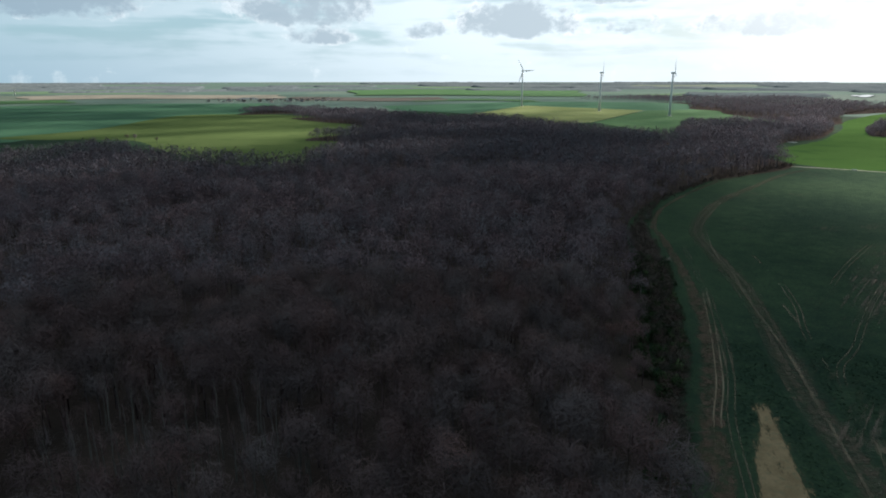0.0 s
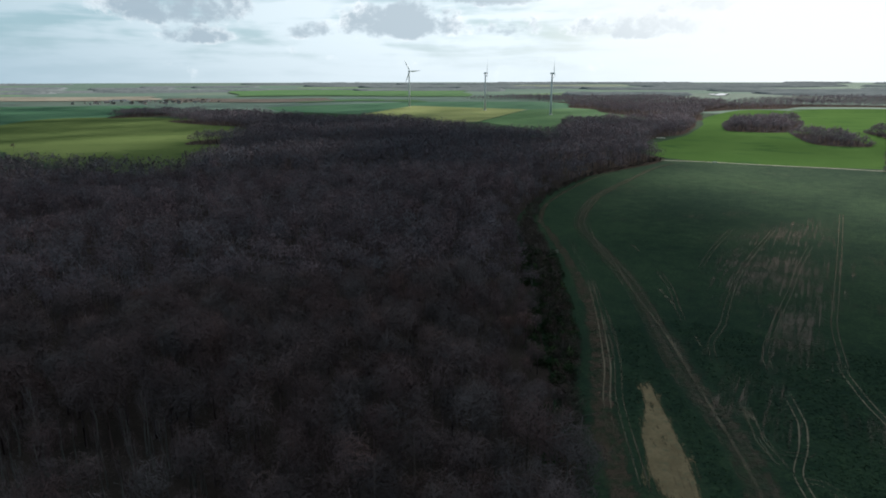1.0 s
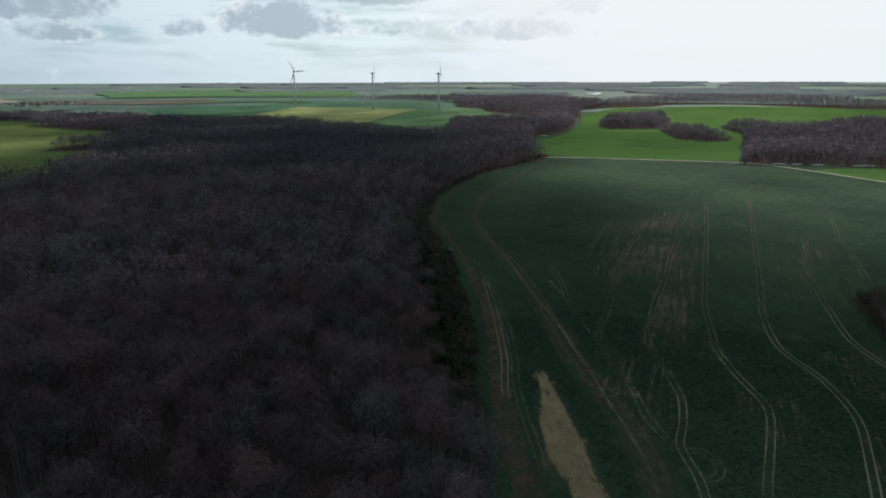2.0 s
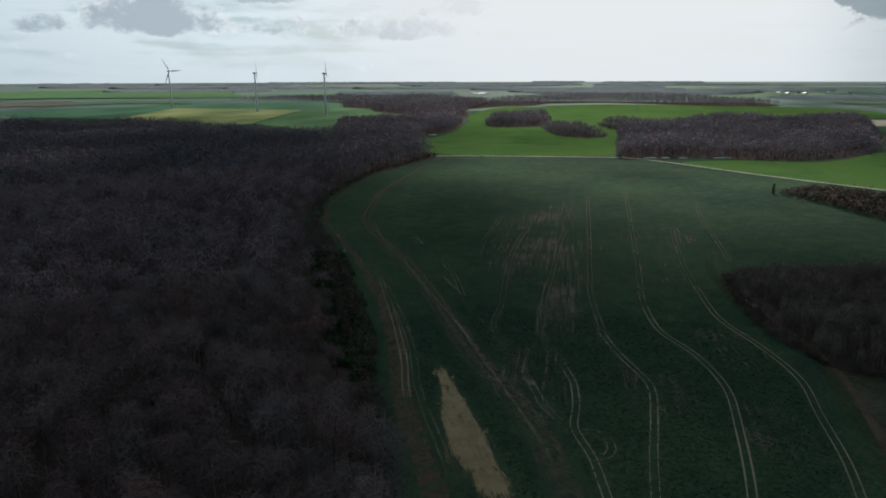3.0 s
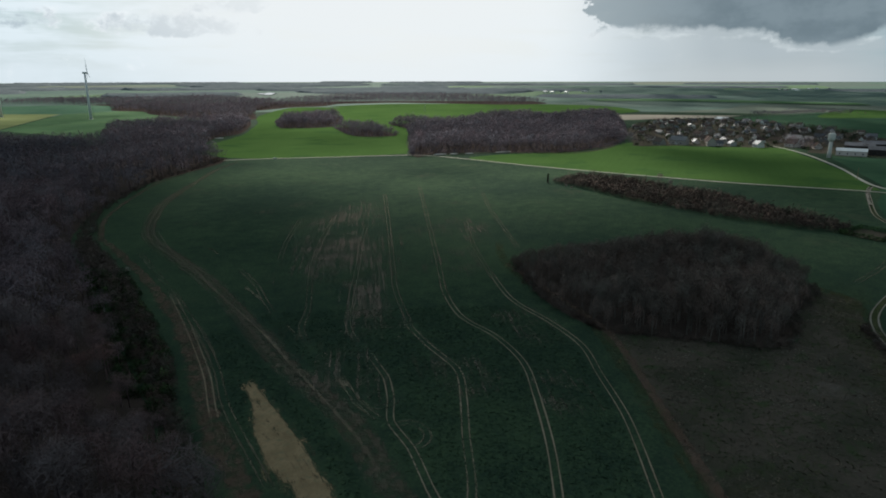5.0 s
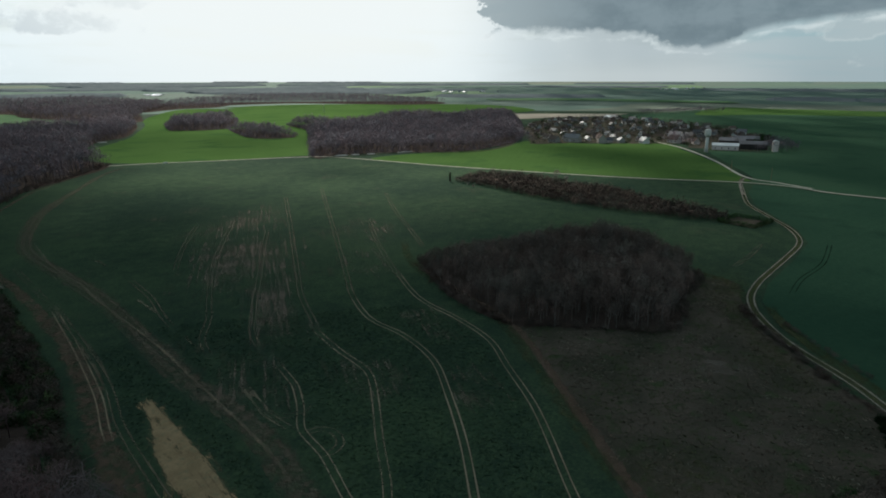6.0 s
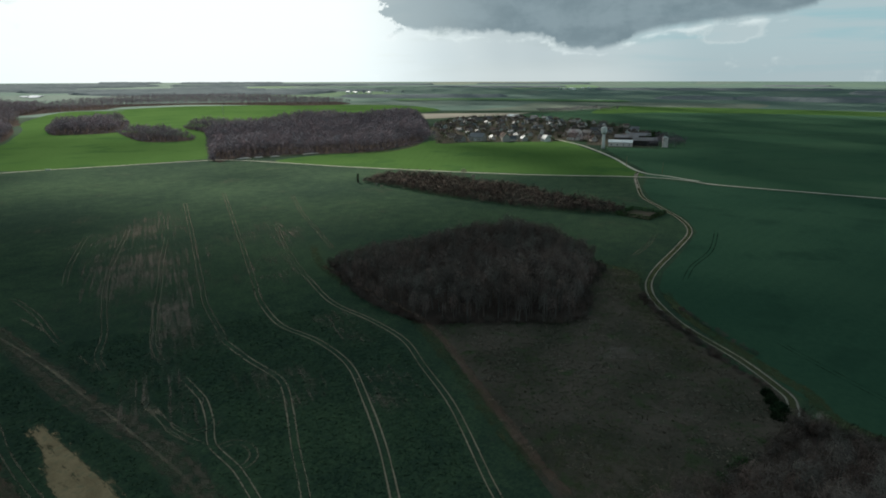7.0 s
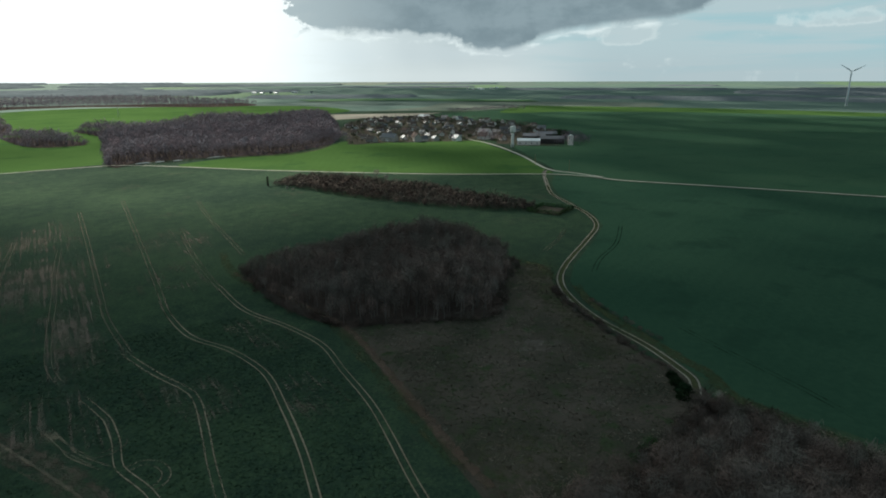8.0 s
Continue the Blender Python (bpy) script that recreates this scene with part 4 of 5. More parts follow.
def tree(xy, rng, label, group, size=1.0, low=0.78, high=1.2, kinds=BROAD_TREES):
    """One bare tree with its trunk and crown."""
    trunk, crown = kinds[rng.integers(0, len(kinds))]
    root = new("tree", None)
    s = size * rng.uniform(low, high)
    root.matrix_world = pose(xy[0], xy[1], ground_z(*xy), 0, 0, rng.uniform(0, 360)) @ Matrix.Diagonal((s ** 0.7, s ** 0.7, s, 1))
    for nm, me in (("trunk", trunk), ("crown", crown)):
        new(nm, me).parent = root
    return tagged(root, label, "tree", group)


def edge_line(outline, rng, gap, depth):
    """Places along a line, set back from it at random."""
    line = curve_points(outline, gap)
    return line + rng.uniform(-depth, depth, line.shape)


WOOD_EDGE = [(30, 46), (42, 84), (54, 117), (63, 136), (74, 170), (87, 215), (97, 262), (104, 288), (129, 337), (181, 400), (211, 426), (284, 478)]


BIRCHES = [(-66, 88), (-24, 80), (-18, 96), (-34, 112), (-62, 116)]


def birch(xy, rng):
    """A slender birch: pale stem, thin crown."""
    stem, top = BIRCH_TREES[rng.integers(0, len(BIRCH_TREES))]
    root = new("birch", None)
    root.matrix_world = pose(xy[0], xy[1], 0, 0, 0, rng.uniform(0, 360)) @ Matrix.Scale(rng.uniform(0.85, 1.15), 4)
    new("trunk", stem).parent = root
    new("crown", top).parent = root
    return tagged(root, "slender pale-stemmed birch in bare woodland", "tree", "birches")


def plant_woods():
    rng = np.random.default_rng(11)
    main = scatter(MAIN_WOOD, 5.2, rng)
    main = main[~(inside(main, BIRCHES) & (rng.random(len(main)) < 0.8))]
    r = np.hypot(main[:, 0], main[:, 1])
    far_out = ((r > 430) & (rng.random(len(r)) < 0.30)) | ((r > 185) & (r <= 430) & (rng.random(len(r)) < 0.05))
    main, r = main[~far_out], r[~far_out]
    single = np.nonzero((main[:, 1] < 100) & (main[:, 0] > -40) & (main[:, 1] > 52))[0][:110]
    for p in main[single]:
        tree(p, rng, "bare grey-brown deciduous tree in dense winter woodland", "woodland trees")
    rest = np.ones(len(main), bool)
    rest[single] = False
    rest &= main[:, 1] > 45
    near, mid, far = rest & (r < 185), rest & (r >= 185) & (r < 430), rest & (r >= 430)
    forest("woodland", [join(k) for k in NEAR_KINDS], main[near], rng, TWIG, "dense bare winter woodland, brown and grey", outline=MAIN_WOOD, reach=18.0, least=0.42)
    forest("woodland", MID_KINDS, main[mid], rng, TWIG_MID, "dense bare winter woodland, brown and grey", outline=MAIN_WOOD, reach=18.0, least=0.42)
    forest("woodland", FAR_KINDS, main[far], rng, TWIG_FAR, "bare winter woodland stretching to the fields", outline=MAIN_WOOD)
    for outline, gap, label in ((LONG_WOOD, 5.8, "long bare wood beside the chalk lane"), (KNOLL_WOOD, 6.0, "small bare wood on the barley slope"),
                                (SPUR_WOOD, 5.6, "small bare wood in the green valley"), (VALLEY_WOOD, 10.5, "bare valley woodland far off"),
                                (FAR_WOOD, 13.0, "bare woodland far off on the rising plain")):
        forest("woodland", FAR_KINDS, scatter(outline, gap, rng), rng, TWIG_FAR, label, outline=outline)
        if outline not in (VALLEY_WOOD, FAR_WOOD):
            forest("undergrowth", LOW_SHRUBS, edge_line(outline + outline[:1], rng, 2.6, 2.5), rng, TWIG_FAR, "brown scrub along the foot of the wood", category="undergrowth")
    copse = scatter(COPSE, 3.3, rng)
    copse = copse[np.argsort(copse[:, 0] + copse[:, 1] * 0.4)]
    taller = np.interp(np.degrees(np.arctan2(copse[:, 0], copse[:, 1])), (56, 66, 74, 82), (0.62, 0.85, 1.18, 1.1))
    for p, h in zip(copse[:150], edge_height(copse[:150], COPSE, 9.0, 0.6) * taller[:150]):
        tree(p, rng, "bare slender tree in the small copse", "copse trees", 1.05 * h, 0.92, 1.08, kinds=SLIM_TREES)
    forest("woodland", [join(k) for k in SLIM_KINDS], copse[150:], rng, TWIG_BROWN, "bare slender trees of the small copse", 0.98 * taller[150:], 1.14 * taller[150:], outline=COPSE, reach=9.0, least=0.6)
    lane = scatter(LANE_WOOD, 3.6, rng)
    lane = lane[np.hypot(lane[:, 0], lane[:, 1]) > 58]
    lane = lane[np.argsort(-lane[:, 0])]
    for p, h in zip(lane[:50], edge_height(lane[:50], LANE_WOOD, 12.0, 0.4)):
        tree(p, rng, "bare tree in the wood at the lane's end", "lane wood trees", 0.8 * h, kinds=SLIM_TREES)
    forest("woodland", [join(k) for k in NEAR_KINDS[:4] + SLIM_KINDS], lane[50:], rng, TWIG_BROWN, "bare trees of the wood at the lane's end", 0.6, 0.95, outline=LANE_WOOD)
    for x, y in scatter(BIRCHES, 4.2, rng):
        birch((x, y), rng)
    belt = WOOD_EDGE[1:8] + [(90, 266), (79, 217), (66, 172), (56, 138), (50, 118), (40, 86)]
    forest("undergrowth", SHRUB_KINDS, np.concatenate([scatter(belt, 1.9, rng), edge_line(WOOD_EDGE[7:], rng, 1.6, 3.0)]), rng, BRAMBLE,
           "brown bramble and thorn scrub along the woodland edge", 0.45, 1.0, "undergrowth")
    around = np.concatenate([edge_line(COPSE + COPSE[:1], rng, 1.4, 1.4), edge_line(LANE_WOOD[0:6], rng, 0.9, 1.8), edge_line(LANE_WOOD[5:9], rng, 0.5, 2.6)])
    forest("undergrowth", SHRUB_KINDS, around, rng, BRAMBLE, "brown thorn scrub round the copse and the lane wood", 0.4, 0.95, "undergrowth")


plant_woods()

# ---- scrub, hedges and single bushes ----
def leafy(rng, height, width, leaves, leaf):
    """A dense evergreen bush: leaves over a rounded form, down to the ground."""
    way = rng.normal(size=(leaves, 3))
    way[:, 2] = np.abs(way[:, 2]) * 0.9
    way /= np.linalg.norm(way, axis=1)[:, None]
    at = way * np.array([width, width, height]) * rng.uniform(0.55, 1.05, (leaves, 1))
    tip = at + rng.normal(size=at.shape) * leaf + np.array([0, 0, leaf * 0.4])
    return slivers(at, tip, leaf * 0.7, rng)


def plant_scrub():
    rng = np.random.default_rng(23)
    hedge = [(358, 209), (352, 187), (332, 144), (318, 98), (314, 61), (319, 36), (330, 38), (346, 66), (378, 112), (393, 160), (394, 205)]
    forest("scrub", LOW_SHRUBS, scatter(hedge, 2.3, rng), rng, BRAMBLE, "belt of brown thorn scrub across the wheat", 0.6, 1.25, "scrub")
    bush = [leafy(rng, 2.6, 1.7, 260, 0.3) for _ in range(4)]
    green = np.concatenate([edge_line([(56, 128), (66, 160), (76, 190), (86, 226)], rng, 2.0, 3.2) - (6, 0), edge_line([(50, 108), (44, 92)], rng, 3.0, 2.0) - (5, 0), scatter([(52, 112), (64, 138), (75, 172), (88, 216), (82, 220), (68, 174), (56, 138), (47, 112)], 3.6, rng)])
    forest("undergrowth", bush, green, rng, IVY, "dark green ivy and bramble inside the woodland edge", category="undergrowth")
    for i, (x, y) in enumerate(((137, -17.0), (133.4, -18.2), (130.6, -18.0), (140.4, -16.4))):
        v, t = leafy(rng, (1.7, 2.1, 1.5, 1.2)[i], (1.5, 1.8, 1.6, 1.3)[i], 900, 0.34)
        ob = mesh_object("evergreen_bush", v, t, YEW)
        ob.matrix_world = pose(x, y, 0)
        tagged(ob, "dark green evergreen bush beside the farm track", "bush", "bushes by the gate")
    for x, y in ((108, -9), (105, -7.5), (111, -10.5)):
        v, t = leafy(rng, 1.3, 1.2, 160, 0.24)
        ob = mesh_object("evergreen_bush", v, t, IVY)
        ob.matrix_world = pose(x, y, 0)
        tagged(ob, "low dark green bush at the wood's foot", "bush", "bushes below the wood")
    spots = [(64, 141), (83, 196), (91, 222), (104, 292), (110, 298), (345, 187), (349, 193), (132, -25), (123, -41), (118, -49), (101, -9), (97, -7), (105, -12), (112, -19)]
    for x, y in spots:
        v, t = bare_tree(rng, 1.9, 1.0, 4, 130, 0.07, 3, 0.05)[1]
        ob = mesh_object("blackthorn", v, t, BLOSSOM)
        ob.matrix_world = pose(x, y, 0)
        tagged(ob, "small blackthorn shrub in pale blossom", "shrub", "flowering shrubs")
    # thorn scrub along the farm track
    forest("scrub", SHRUB_KINDS, np.concatenate([edge_line([(200, 12), (186, 6), (170, -4), (160, -10)], rng, 0.45, 1.2) + (-3.6, 3.4), edge_line([(160, -10), (147, -19)], rng, 0.8, 1.0) + (-3.2, 3.2), edge_line([(186, 6), (160, -12)], rng, 1.6, 0.8) - (-1.5, 2.6)]), rng,
           BRAMBLE, "low brown scrub along the farm track", 0.2, 0.45, "scrub")


plant_scrub()


def tufts(name, places, blades, height, spread, width, mat, label, category, seed):
    """Clumps of blades too many to count, lit as the ground that they stand on."""
    rng = np.random.default_rng(seed)
    foot = np.repeat(np.column_stack([places, np.full(len(places), 0.03)]), blades, axis=0)
    tall = np.repeat(rng.uniform(0.5, 1.3, len(places)), blades)
    lean = rng.normal(size=foot.shape) * np.array([spread, spread, 0])
    base = foot + lean * 0.35
    tip = foot + lean + np.column_stack([np.zeros((len(foot), 2)), height * tall * rng.uniform(0.6, 1.2, len(foot))])
    v, t = slivers(base, tip, width * rng.uniform(0.6, 1.5, len(foot)), rng)
    face = np.cross(v[t[:, 1]] - v[t[:, 0]], v[t[:, 2]] - v[t[:, 0]])
    t[face[:, 2] < 0] = t[face[:, 2] < 0][:, ::-1]
    n = np.repeat(lean / (spread * 3) + np.array([0, 0, 1.0]), 3, axis=0)
    n /= np.linalg.norm(n, axis=1)[:, None]
    tone = np.repeat(rng.random(len(places)), blades * 3)
    return tagged(mesh_object(name, v, t, mat, tint=tone, smooth=True, normals=n), label, category, kind="stuff")


def grow_tufts():
    rng = np.random.default_rng(77)
    pasture = [(148, 67), (135, 55), (118, 42), (100, 26), (82, 10), (74, -6), (108, -24), (128, -18), (142, -14), (156, -5), (181, 11), (206, 18), (220, 22), (218, 35), (196, 35), (174, 28), (159, 46)]
    at = scatter(pasture, 1.15, rng)
    patchy = np.array([noise.noise((x / 9, y / 9, 4.0)) + 0.6 * noise.noise((x / 2.5, y / 2.5, 1.0)) for x, y in at])
    tufts("dry_grass", at[patchy > 0.10], 7, 0.20, 0.55, 0.17, DRY_BLADES, "bleached tussocks of dead grass in the rough pasture", "grass", 3)
    tufts("green_grass", at[patchy < -0.12], 6, 0.16, 0.50, 0.17, GREEN_BLADES, "fresh green grass tufts in the rough pasture", "grass", 4)
    field = [(72, 150), (100, 150), (150, 100), (142, 78), (118, 52), (96, 34), (80, 24), (56, 40), (44, 62), (56, 100)]
    at = scatter(field, 1.05, rng)
    at = at[~inside(at, [(71, 119), (72, 112), (60, 74), (54, 62), (50, 68), (52, 84), (60, 101)])]
    off = np.ones(len(at), bool)
    for way, room in [(BAND, 4.6)] + [(row[0], 1.5) for row in TRAMLINES]:
        path = curve_points(way, 2.0)
        near = path[(np.abs(path - (95, 80)) < 75).all(1)]
        for p in near:
            off &= np.hypot(at[:, 0] - p[0], at[:, 1] - p[1]) > room
    tufts("wheat_tufts", at[off], 6, 0.08, 0.55, 0.17, WHEAT_BLADES, "uneven clumps of young winter wheat", "wheat", 5)


grow_tufts()


def clipped_hedge(a, b, height, thick, label):
    """A trimmed hedge from a to b, its faces uneven with leaves."""
    rng = np.random.default_rng(int(abs(a[0] * 7 + b[1])))
    a, b = np.array(a, float), np.array(b, float)
    d = (b - a) / np.linalg.norm(b - a)
    n = int(np.linalg.norm(b - a) * 26)
    s = rng.uniform(0, np.linalg.norm(b - a), n)
    at = np.column_stack([a[0] + d[0] * s, a[1] + d[1] * s, rng.uniform(0.05, height, n)])
    at[:, :2] += np.array([-d[1], d[0]]) * rng.uniform(-thick / 2, thick / 2, n)[:, None]
    v, t = slivers(at, at + rng.normal(size=(n, 3)) * 0.45, 0.45, rng)
    return tagged(mesh_object("hedge", v, t, IVY), label, "hedge", "hedges round the plot")


PLOT = [(317, 40), (311, 24), (329, 18), (334, 34)]
for p, q in zip(PLOT, PLOT[1:] + PLOT[:1]):
    clipped_hedge(p, q, 1.9, 1.4, "dark clipped hedge round a small plot")
sheet("plot", PLOT, 0.06, ROUGH, "bare brown ground of the hedged plot", smooth=False)


def snag():
    """An ivy-clad dead trunk that stands at the end of the scrub."""
    rng = np.random.default_rng(3)
    root = new("dead_tree", None)
    root.matrix_world = pose(357, 211, 0)
    v, t = join([tube((0, 0, -0.2), (0.15, 0, 3.4), 0.5, 0.35, 6), tube((0.15, 0, 3.4), (0.1, 0.1, 6.4), 0.35, 0.12, 6), tube((0.1, 0, 4.2), (0.9, 0.3, 5.6), 0.15, 0.05, 4)])
    mesh_object("trunk", v, t, BARK, root)
    n = 320
    h = rng.uniform(0.2, 5.8, n)
    a = rng.uniform(0, math.tau, n)
    at = np.column_stack([np.cos(a) * 0.6, np.sin(a) * 0.6, h])
    v, t = slivers(at, at + rng.normal(size=(n, 3)) * 0.35, 0.3, rng)
    mesh_object("ivy", v, t, IVY, root, "dark ivy leaves")
    tagged(root, "dead ivy-clad trunk standing alone in the field", "tree")


snag()


# ---- distant woods ----
def distant_wood(az0, az1, r0, r1, label, high=11.0):
    """A far wood: one uneven canopy, sloping to the ground at its edges."""
    na = max(6, int(radians(az1 - az0) * (r0 + r1) / 2 / 14))
    nr = max(4, int((r1 - r0) / 30))
    rng = np.random.default_rng(int(az0 * 10 + r0))
    v = []
    for i in range(na + 1):
        a = radians(az0 + (az1 - az0) * i / na)
        cut = 0.5 + 0.5 * noise.noise((a * 14, 0.4, r0 / 300))
        for j in range(nr + 1):
            inset = min(0.9, cut * 0.35 + abs(2 * i / na - 1) ** 8 * 0.6)
            r = r0 + (r1 - r0) * (j / nr + inset * (1 - j / nr))
            x, y = r * math.sin(a), r * math.cos(a)
            taper = min(1.0, j / 2.5, nr - j, i / 2, (na - i) / 2)
            h = high * (0.75 + 0.25 * noise.noise((x / 90, y / 90, 1))) + rng.uniform(-1.2, 1.2)
            v.append((x, y, ground_z(x, y) - 2.0 + (h + 2.0) * taper))
    t = []
    for i in range(na):
        for j in range(nr):
            p = i * (nr + 1) + j
            t += [(p, p + 1, p + nr + 2), (p, p + nr + 2, p + nr + 1)]
    return tagged(mesh_object("woodland", v, t, HAZED_CANOPY), label, "woodland", kind="stuff")


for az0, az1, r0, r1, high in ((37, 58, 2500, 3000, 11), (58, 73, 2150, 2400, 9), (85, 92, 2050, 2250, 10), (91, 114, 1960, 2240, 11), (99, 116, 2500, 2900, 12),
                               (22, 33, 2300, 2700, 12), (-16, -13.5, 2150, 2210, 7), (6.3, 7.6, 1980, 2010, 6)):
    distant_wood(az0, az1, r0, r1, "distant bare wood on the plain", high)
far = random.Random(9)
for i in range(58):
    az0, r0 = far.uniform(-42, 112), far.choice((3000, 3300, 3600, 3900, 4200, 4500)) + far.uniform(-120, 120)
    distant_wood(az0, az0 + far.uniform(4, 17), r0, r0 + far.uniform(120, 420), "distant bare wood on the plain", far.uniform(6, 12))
forest("woodland", FAR_KINDS, scatter([(1215, 320), (1330, 262), (1400, 200), (1380, 180), (1300, 235), (1200, 300)], 6.5, np.random.default_rng(31)), np.random.default_rng(32), TWIG_FAR,
       "narrow bare wood behind the village", 0.6, 0.95)
polar_field(34.45, 35.25, 2600, 2690, WATER, "bright still pond far off among the woods")


# ---- buildings ----
def box(bm, x0, y0, z0, x1, y1, z1):
    vs = [bm.verts.new(p) for p in ((x0, y0, z0), (x1, y0, z0), (x1, y1, z0), (x0, y1, z0), (x0, y0, z1), (x1, y0, z1), (x1, y1, z1), (x0, y1, z1))]
    for f in ((3, 2, 1, 0), (4, 5, 6, 7), (0, 1, 5, 4), (1, 2, 6, 5), (2, 3, 7, 6), (3, 0, 4, 7)):
        bm.faces.new([vs[i] for i in f])


def block(name, size, mat, parent, label=""):
    bm = bmesh.new()
    box(bm, *size)
    return part(name, bm, mat, parent, label)


def house(name, length, depth, eaves, ridge, wall, roof, label, category="house", windows=3, chimney=True, group="village houses"):
    """A gabled building with roof slopes, chimney, door and windows."""
    root = new(name, None)
    x, y = length / 2, depth / 2
    bm = bmesh.new()
    lo = [bm.verts.new(p) for p in ((-x, -y, 0), (x, -y, 0), (x, y, 0), (-x, y, 0))]
    hi = [bm.verts.new(p) for p in ((-x, -y, eaves), (x, -y, eaves), (x, y, eaves), (-x, y, eaves))]
    tops = [bm.verts.new((-x, 0, ridge)), bm.verts.new((x, 0, ridge))]
    bm.faces.new((lo[0], lo[1], hi[1], hi[0]))
    bm.faces.new((lo[2], lo[3], hi[3], hi[2]))
    bm.faces.new((lo[1], lo[2], hi[2], tops[1], hi[1]))
    bm.faces.new((lo[3], lo[0], hi[0], tops[0], hi[3]))
    part("wall", bm, wall, root)
    for s in (-1, 1):
        bm = bmesh.new()
        slope = (ridge - eaves) / y
        o, e = 0.35, 0.16
        pts = [(-x - o, s * (y + o), eaves - slope * o), (x + o, s * (y + o), eaves - slope * o), (x + o, 0, ridge), (-x - o, 0, ridge)]
        a = [bm.verts.new((p[0], p[1], p[2] + 0.03)) for p in pts]
        b = [bm.verts.new((p[0], p[1], p[2] + 0.03 + e)) for p in pts]
        bm.faces.new(a)
        bm.faces.new(b[::-1])
        for i in range(4):
            bm.faces.new((a[i], b[i], b[(i + 1) % 4], a[(i + 1) % 4]))
        bmesh.ops.recalc_face_normals(bm, faces=bm.faces)
        slab = part("roof", bm, roof, root)
    if chimney:
        block("chimney", (x * 0.55, -0.35, ridge - 0.6, x * 0.55 + 0.7, 0.35, ridge + 1.0), TILE, slab)
    for s in (-1, 1):
        for i in range(windows):
            cx = -x + length * (i + 0.5) / windows
            if s < 0 and i == windows // 2:
                block("door", (cx - 0.5, -y - 0.04, 0, cx + 0.5, -y + 0.02, 2.1), TIMBER, root)
                continue
            block("window", (cx - 0.5, s * y - 0.04, 1.0, cx + 0.5, s * y + 0.04, min(2.3, eaves - 0.3)), PANE, root)
    return tagged(root, label, category, group)


HOUSES = [
    house("house", 11, 7.5, 3.2, 6.8, PLASTER, TILE, "cream plastered house with a brown tiled roof"),
    house("house", 13, 8, 4.6, 8.6, PLASTER, TILE, "two-storey plastered house with a brown tiled roof", windows=4),
    house("house", 10, 7, 3.0, 6.4, LIME, SLATE, "white house with a dark slate roof"),
    house("house", 12, 8, 3.4, 7.4, LIME, TILE, "white house with a red-brown tiled roof"),
    house("barn", 17, 9, 4.4, 8.2, PLASTER, SLATE, "long stone barn with a grey slate roof", "barn", 2, False),
    house("house", 8, 6.5, 2.8, 5.6, PLASTER, SLATE, "small cottage with a grey slate roof", windows=2),
]


def settle(outline, gap, seed, skip=()):
    """Fills a village outline with copies of the houses."""
    rng = np.random.default_rng(seed)
    for n, (x, y) in enumerate(scatter(outline, gap, rng, 0.36)):
        if any(math.hypot(x - a, y - b) < c for a, b, c in skip):
            continue
        base = HOUSES[int(rng.choice(len(HOUSES), p=(0.16, 0.10, 0.27, 0.22, 0.10, 0.15)))]
        turn = rng.choice((20, 110, 55, 145)) + rng.normal() * 8
        copy_thing(base, pose(x, y, ground_z(x, y) - 0.1, 0, 0, turn) @ Matrix.Scale(rng.uniform(0.58, 0.82), 4))


VILLAGE = [(612, 262), (640, 232), (662, 180), (690, 128), (650, 112), (700, 70), (790, 62), (910, 110), (1010, 200), (1080, 300), (1000, 395), (860, 375), (760, 340), (690, 300)]
first = [(640, 250), (660, 205), (676, 165), (700, 140), (655, 235), (672, 188)]
for ob, (x, y) in zip(HOUSES, first):
    ob.matrix_world = pose(x, y, 0, 0, 0, 25 + x % 60)
settle(VILLAGE, 27, 41, [(x, y, 18) for x, y in first] + [(625, 96, 22), (655, 84, 34), (668, 57, 20)])
FAR_VILLAGE = [(-640, 1880), (-500, 1860), (-344, 1850), (-240, 1960), (-230, 2060), (-330, 2120), (-470, 2060), (-600, 2010)]
settle(FAR_VILLAGE, 40, 43)

barn = house("barn", 23, 11, 4.0, 6.0, LIME, METAL_SHEET, "long white farm shed with a metal roof", "barn", 4, False, "farm sheds")
barn.matrix_world = pose(655, 84, 0, 0, 0, 98)
shed = house("barn", 24, 13, 5.0, 7.6, TARRED, SLATE, "black tarred barn with a grey roof", "barn", 3, False, "farm sheds")
shed.matrix_world = pose(672, 62, 0, 0, 0, 100)
mill = house("granary", 5, 5, 9.0, 10.2, LIME, METAL_SHEET, "tall white granary tower beside the barns", "building", 2, False, "farm sheds")
mill.matrix_world = pose(660, 42, 0, 0, 0, 10)
villa = house("house", 14, 10, 6.5, 10.5, LIME, SLATE, "large white two-storey house at the village road", windows=4)
villa.matrix_world = pose(716, 142, 0, 0, 0, 70)
hall = house("barn", 18, 10, 4.5, 7.0, LIME, METAL_SHEET, "large pale roofed shed behind the village", "barn", 3, False, "farm sheds")
hall.matrix_world = pose(1035, 310, 0, 0, 0, 60)

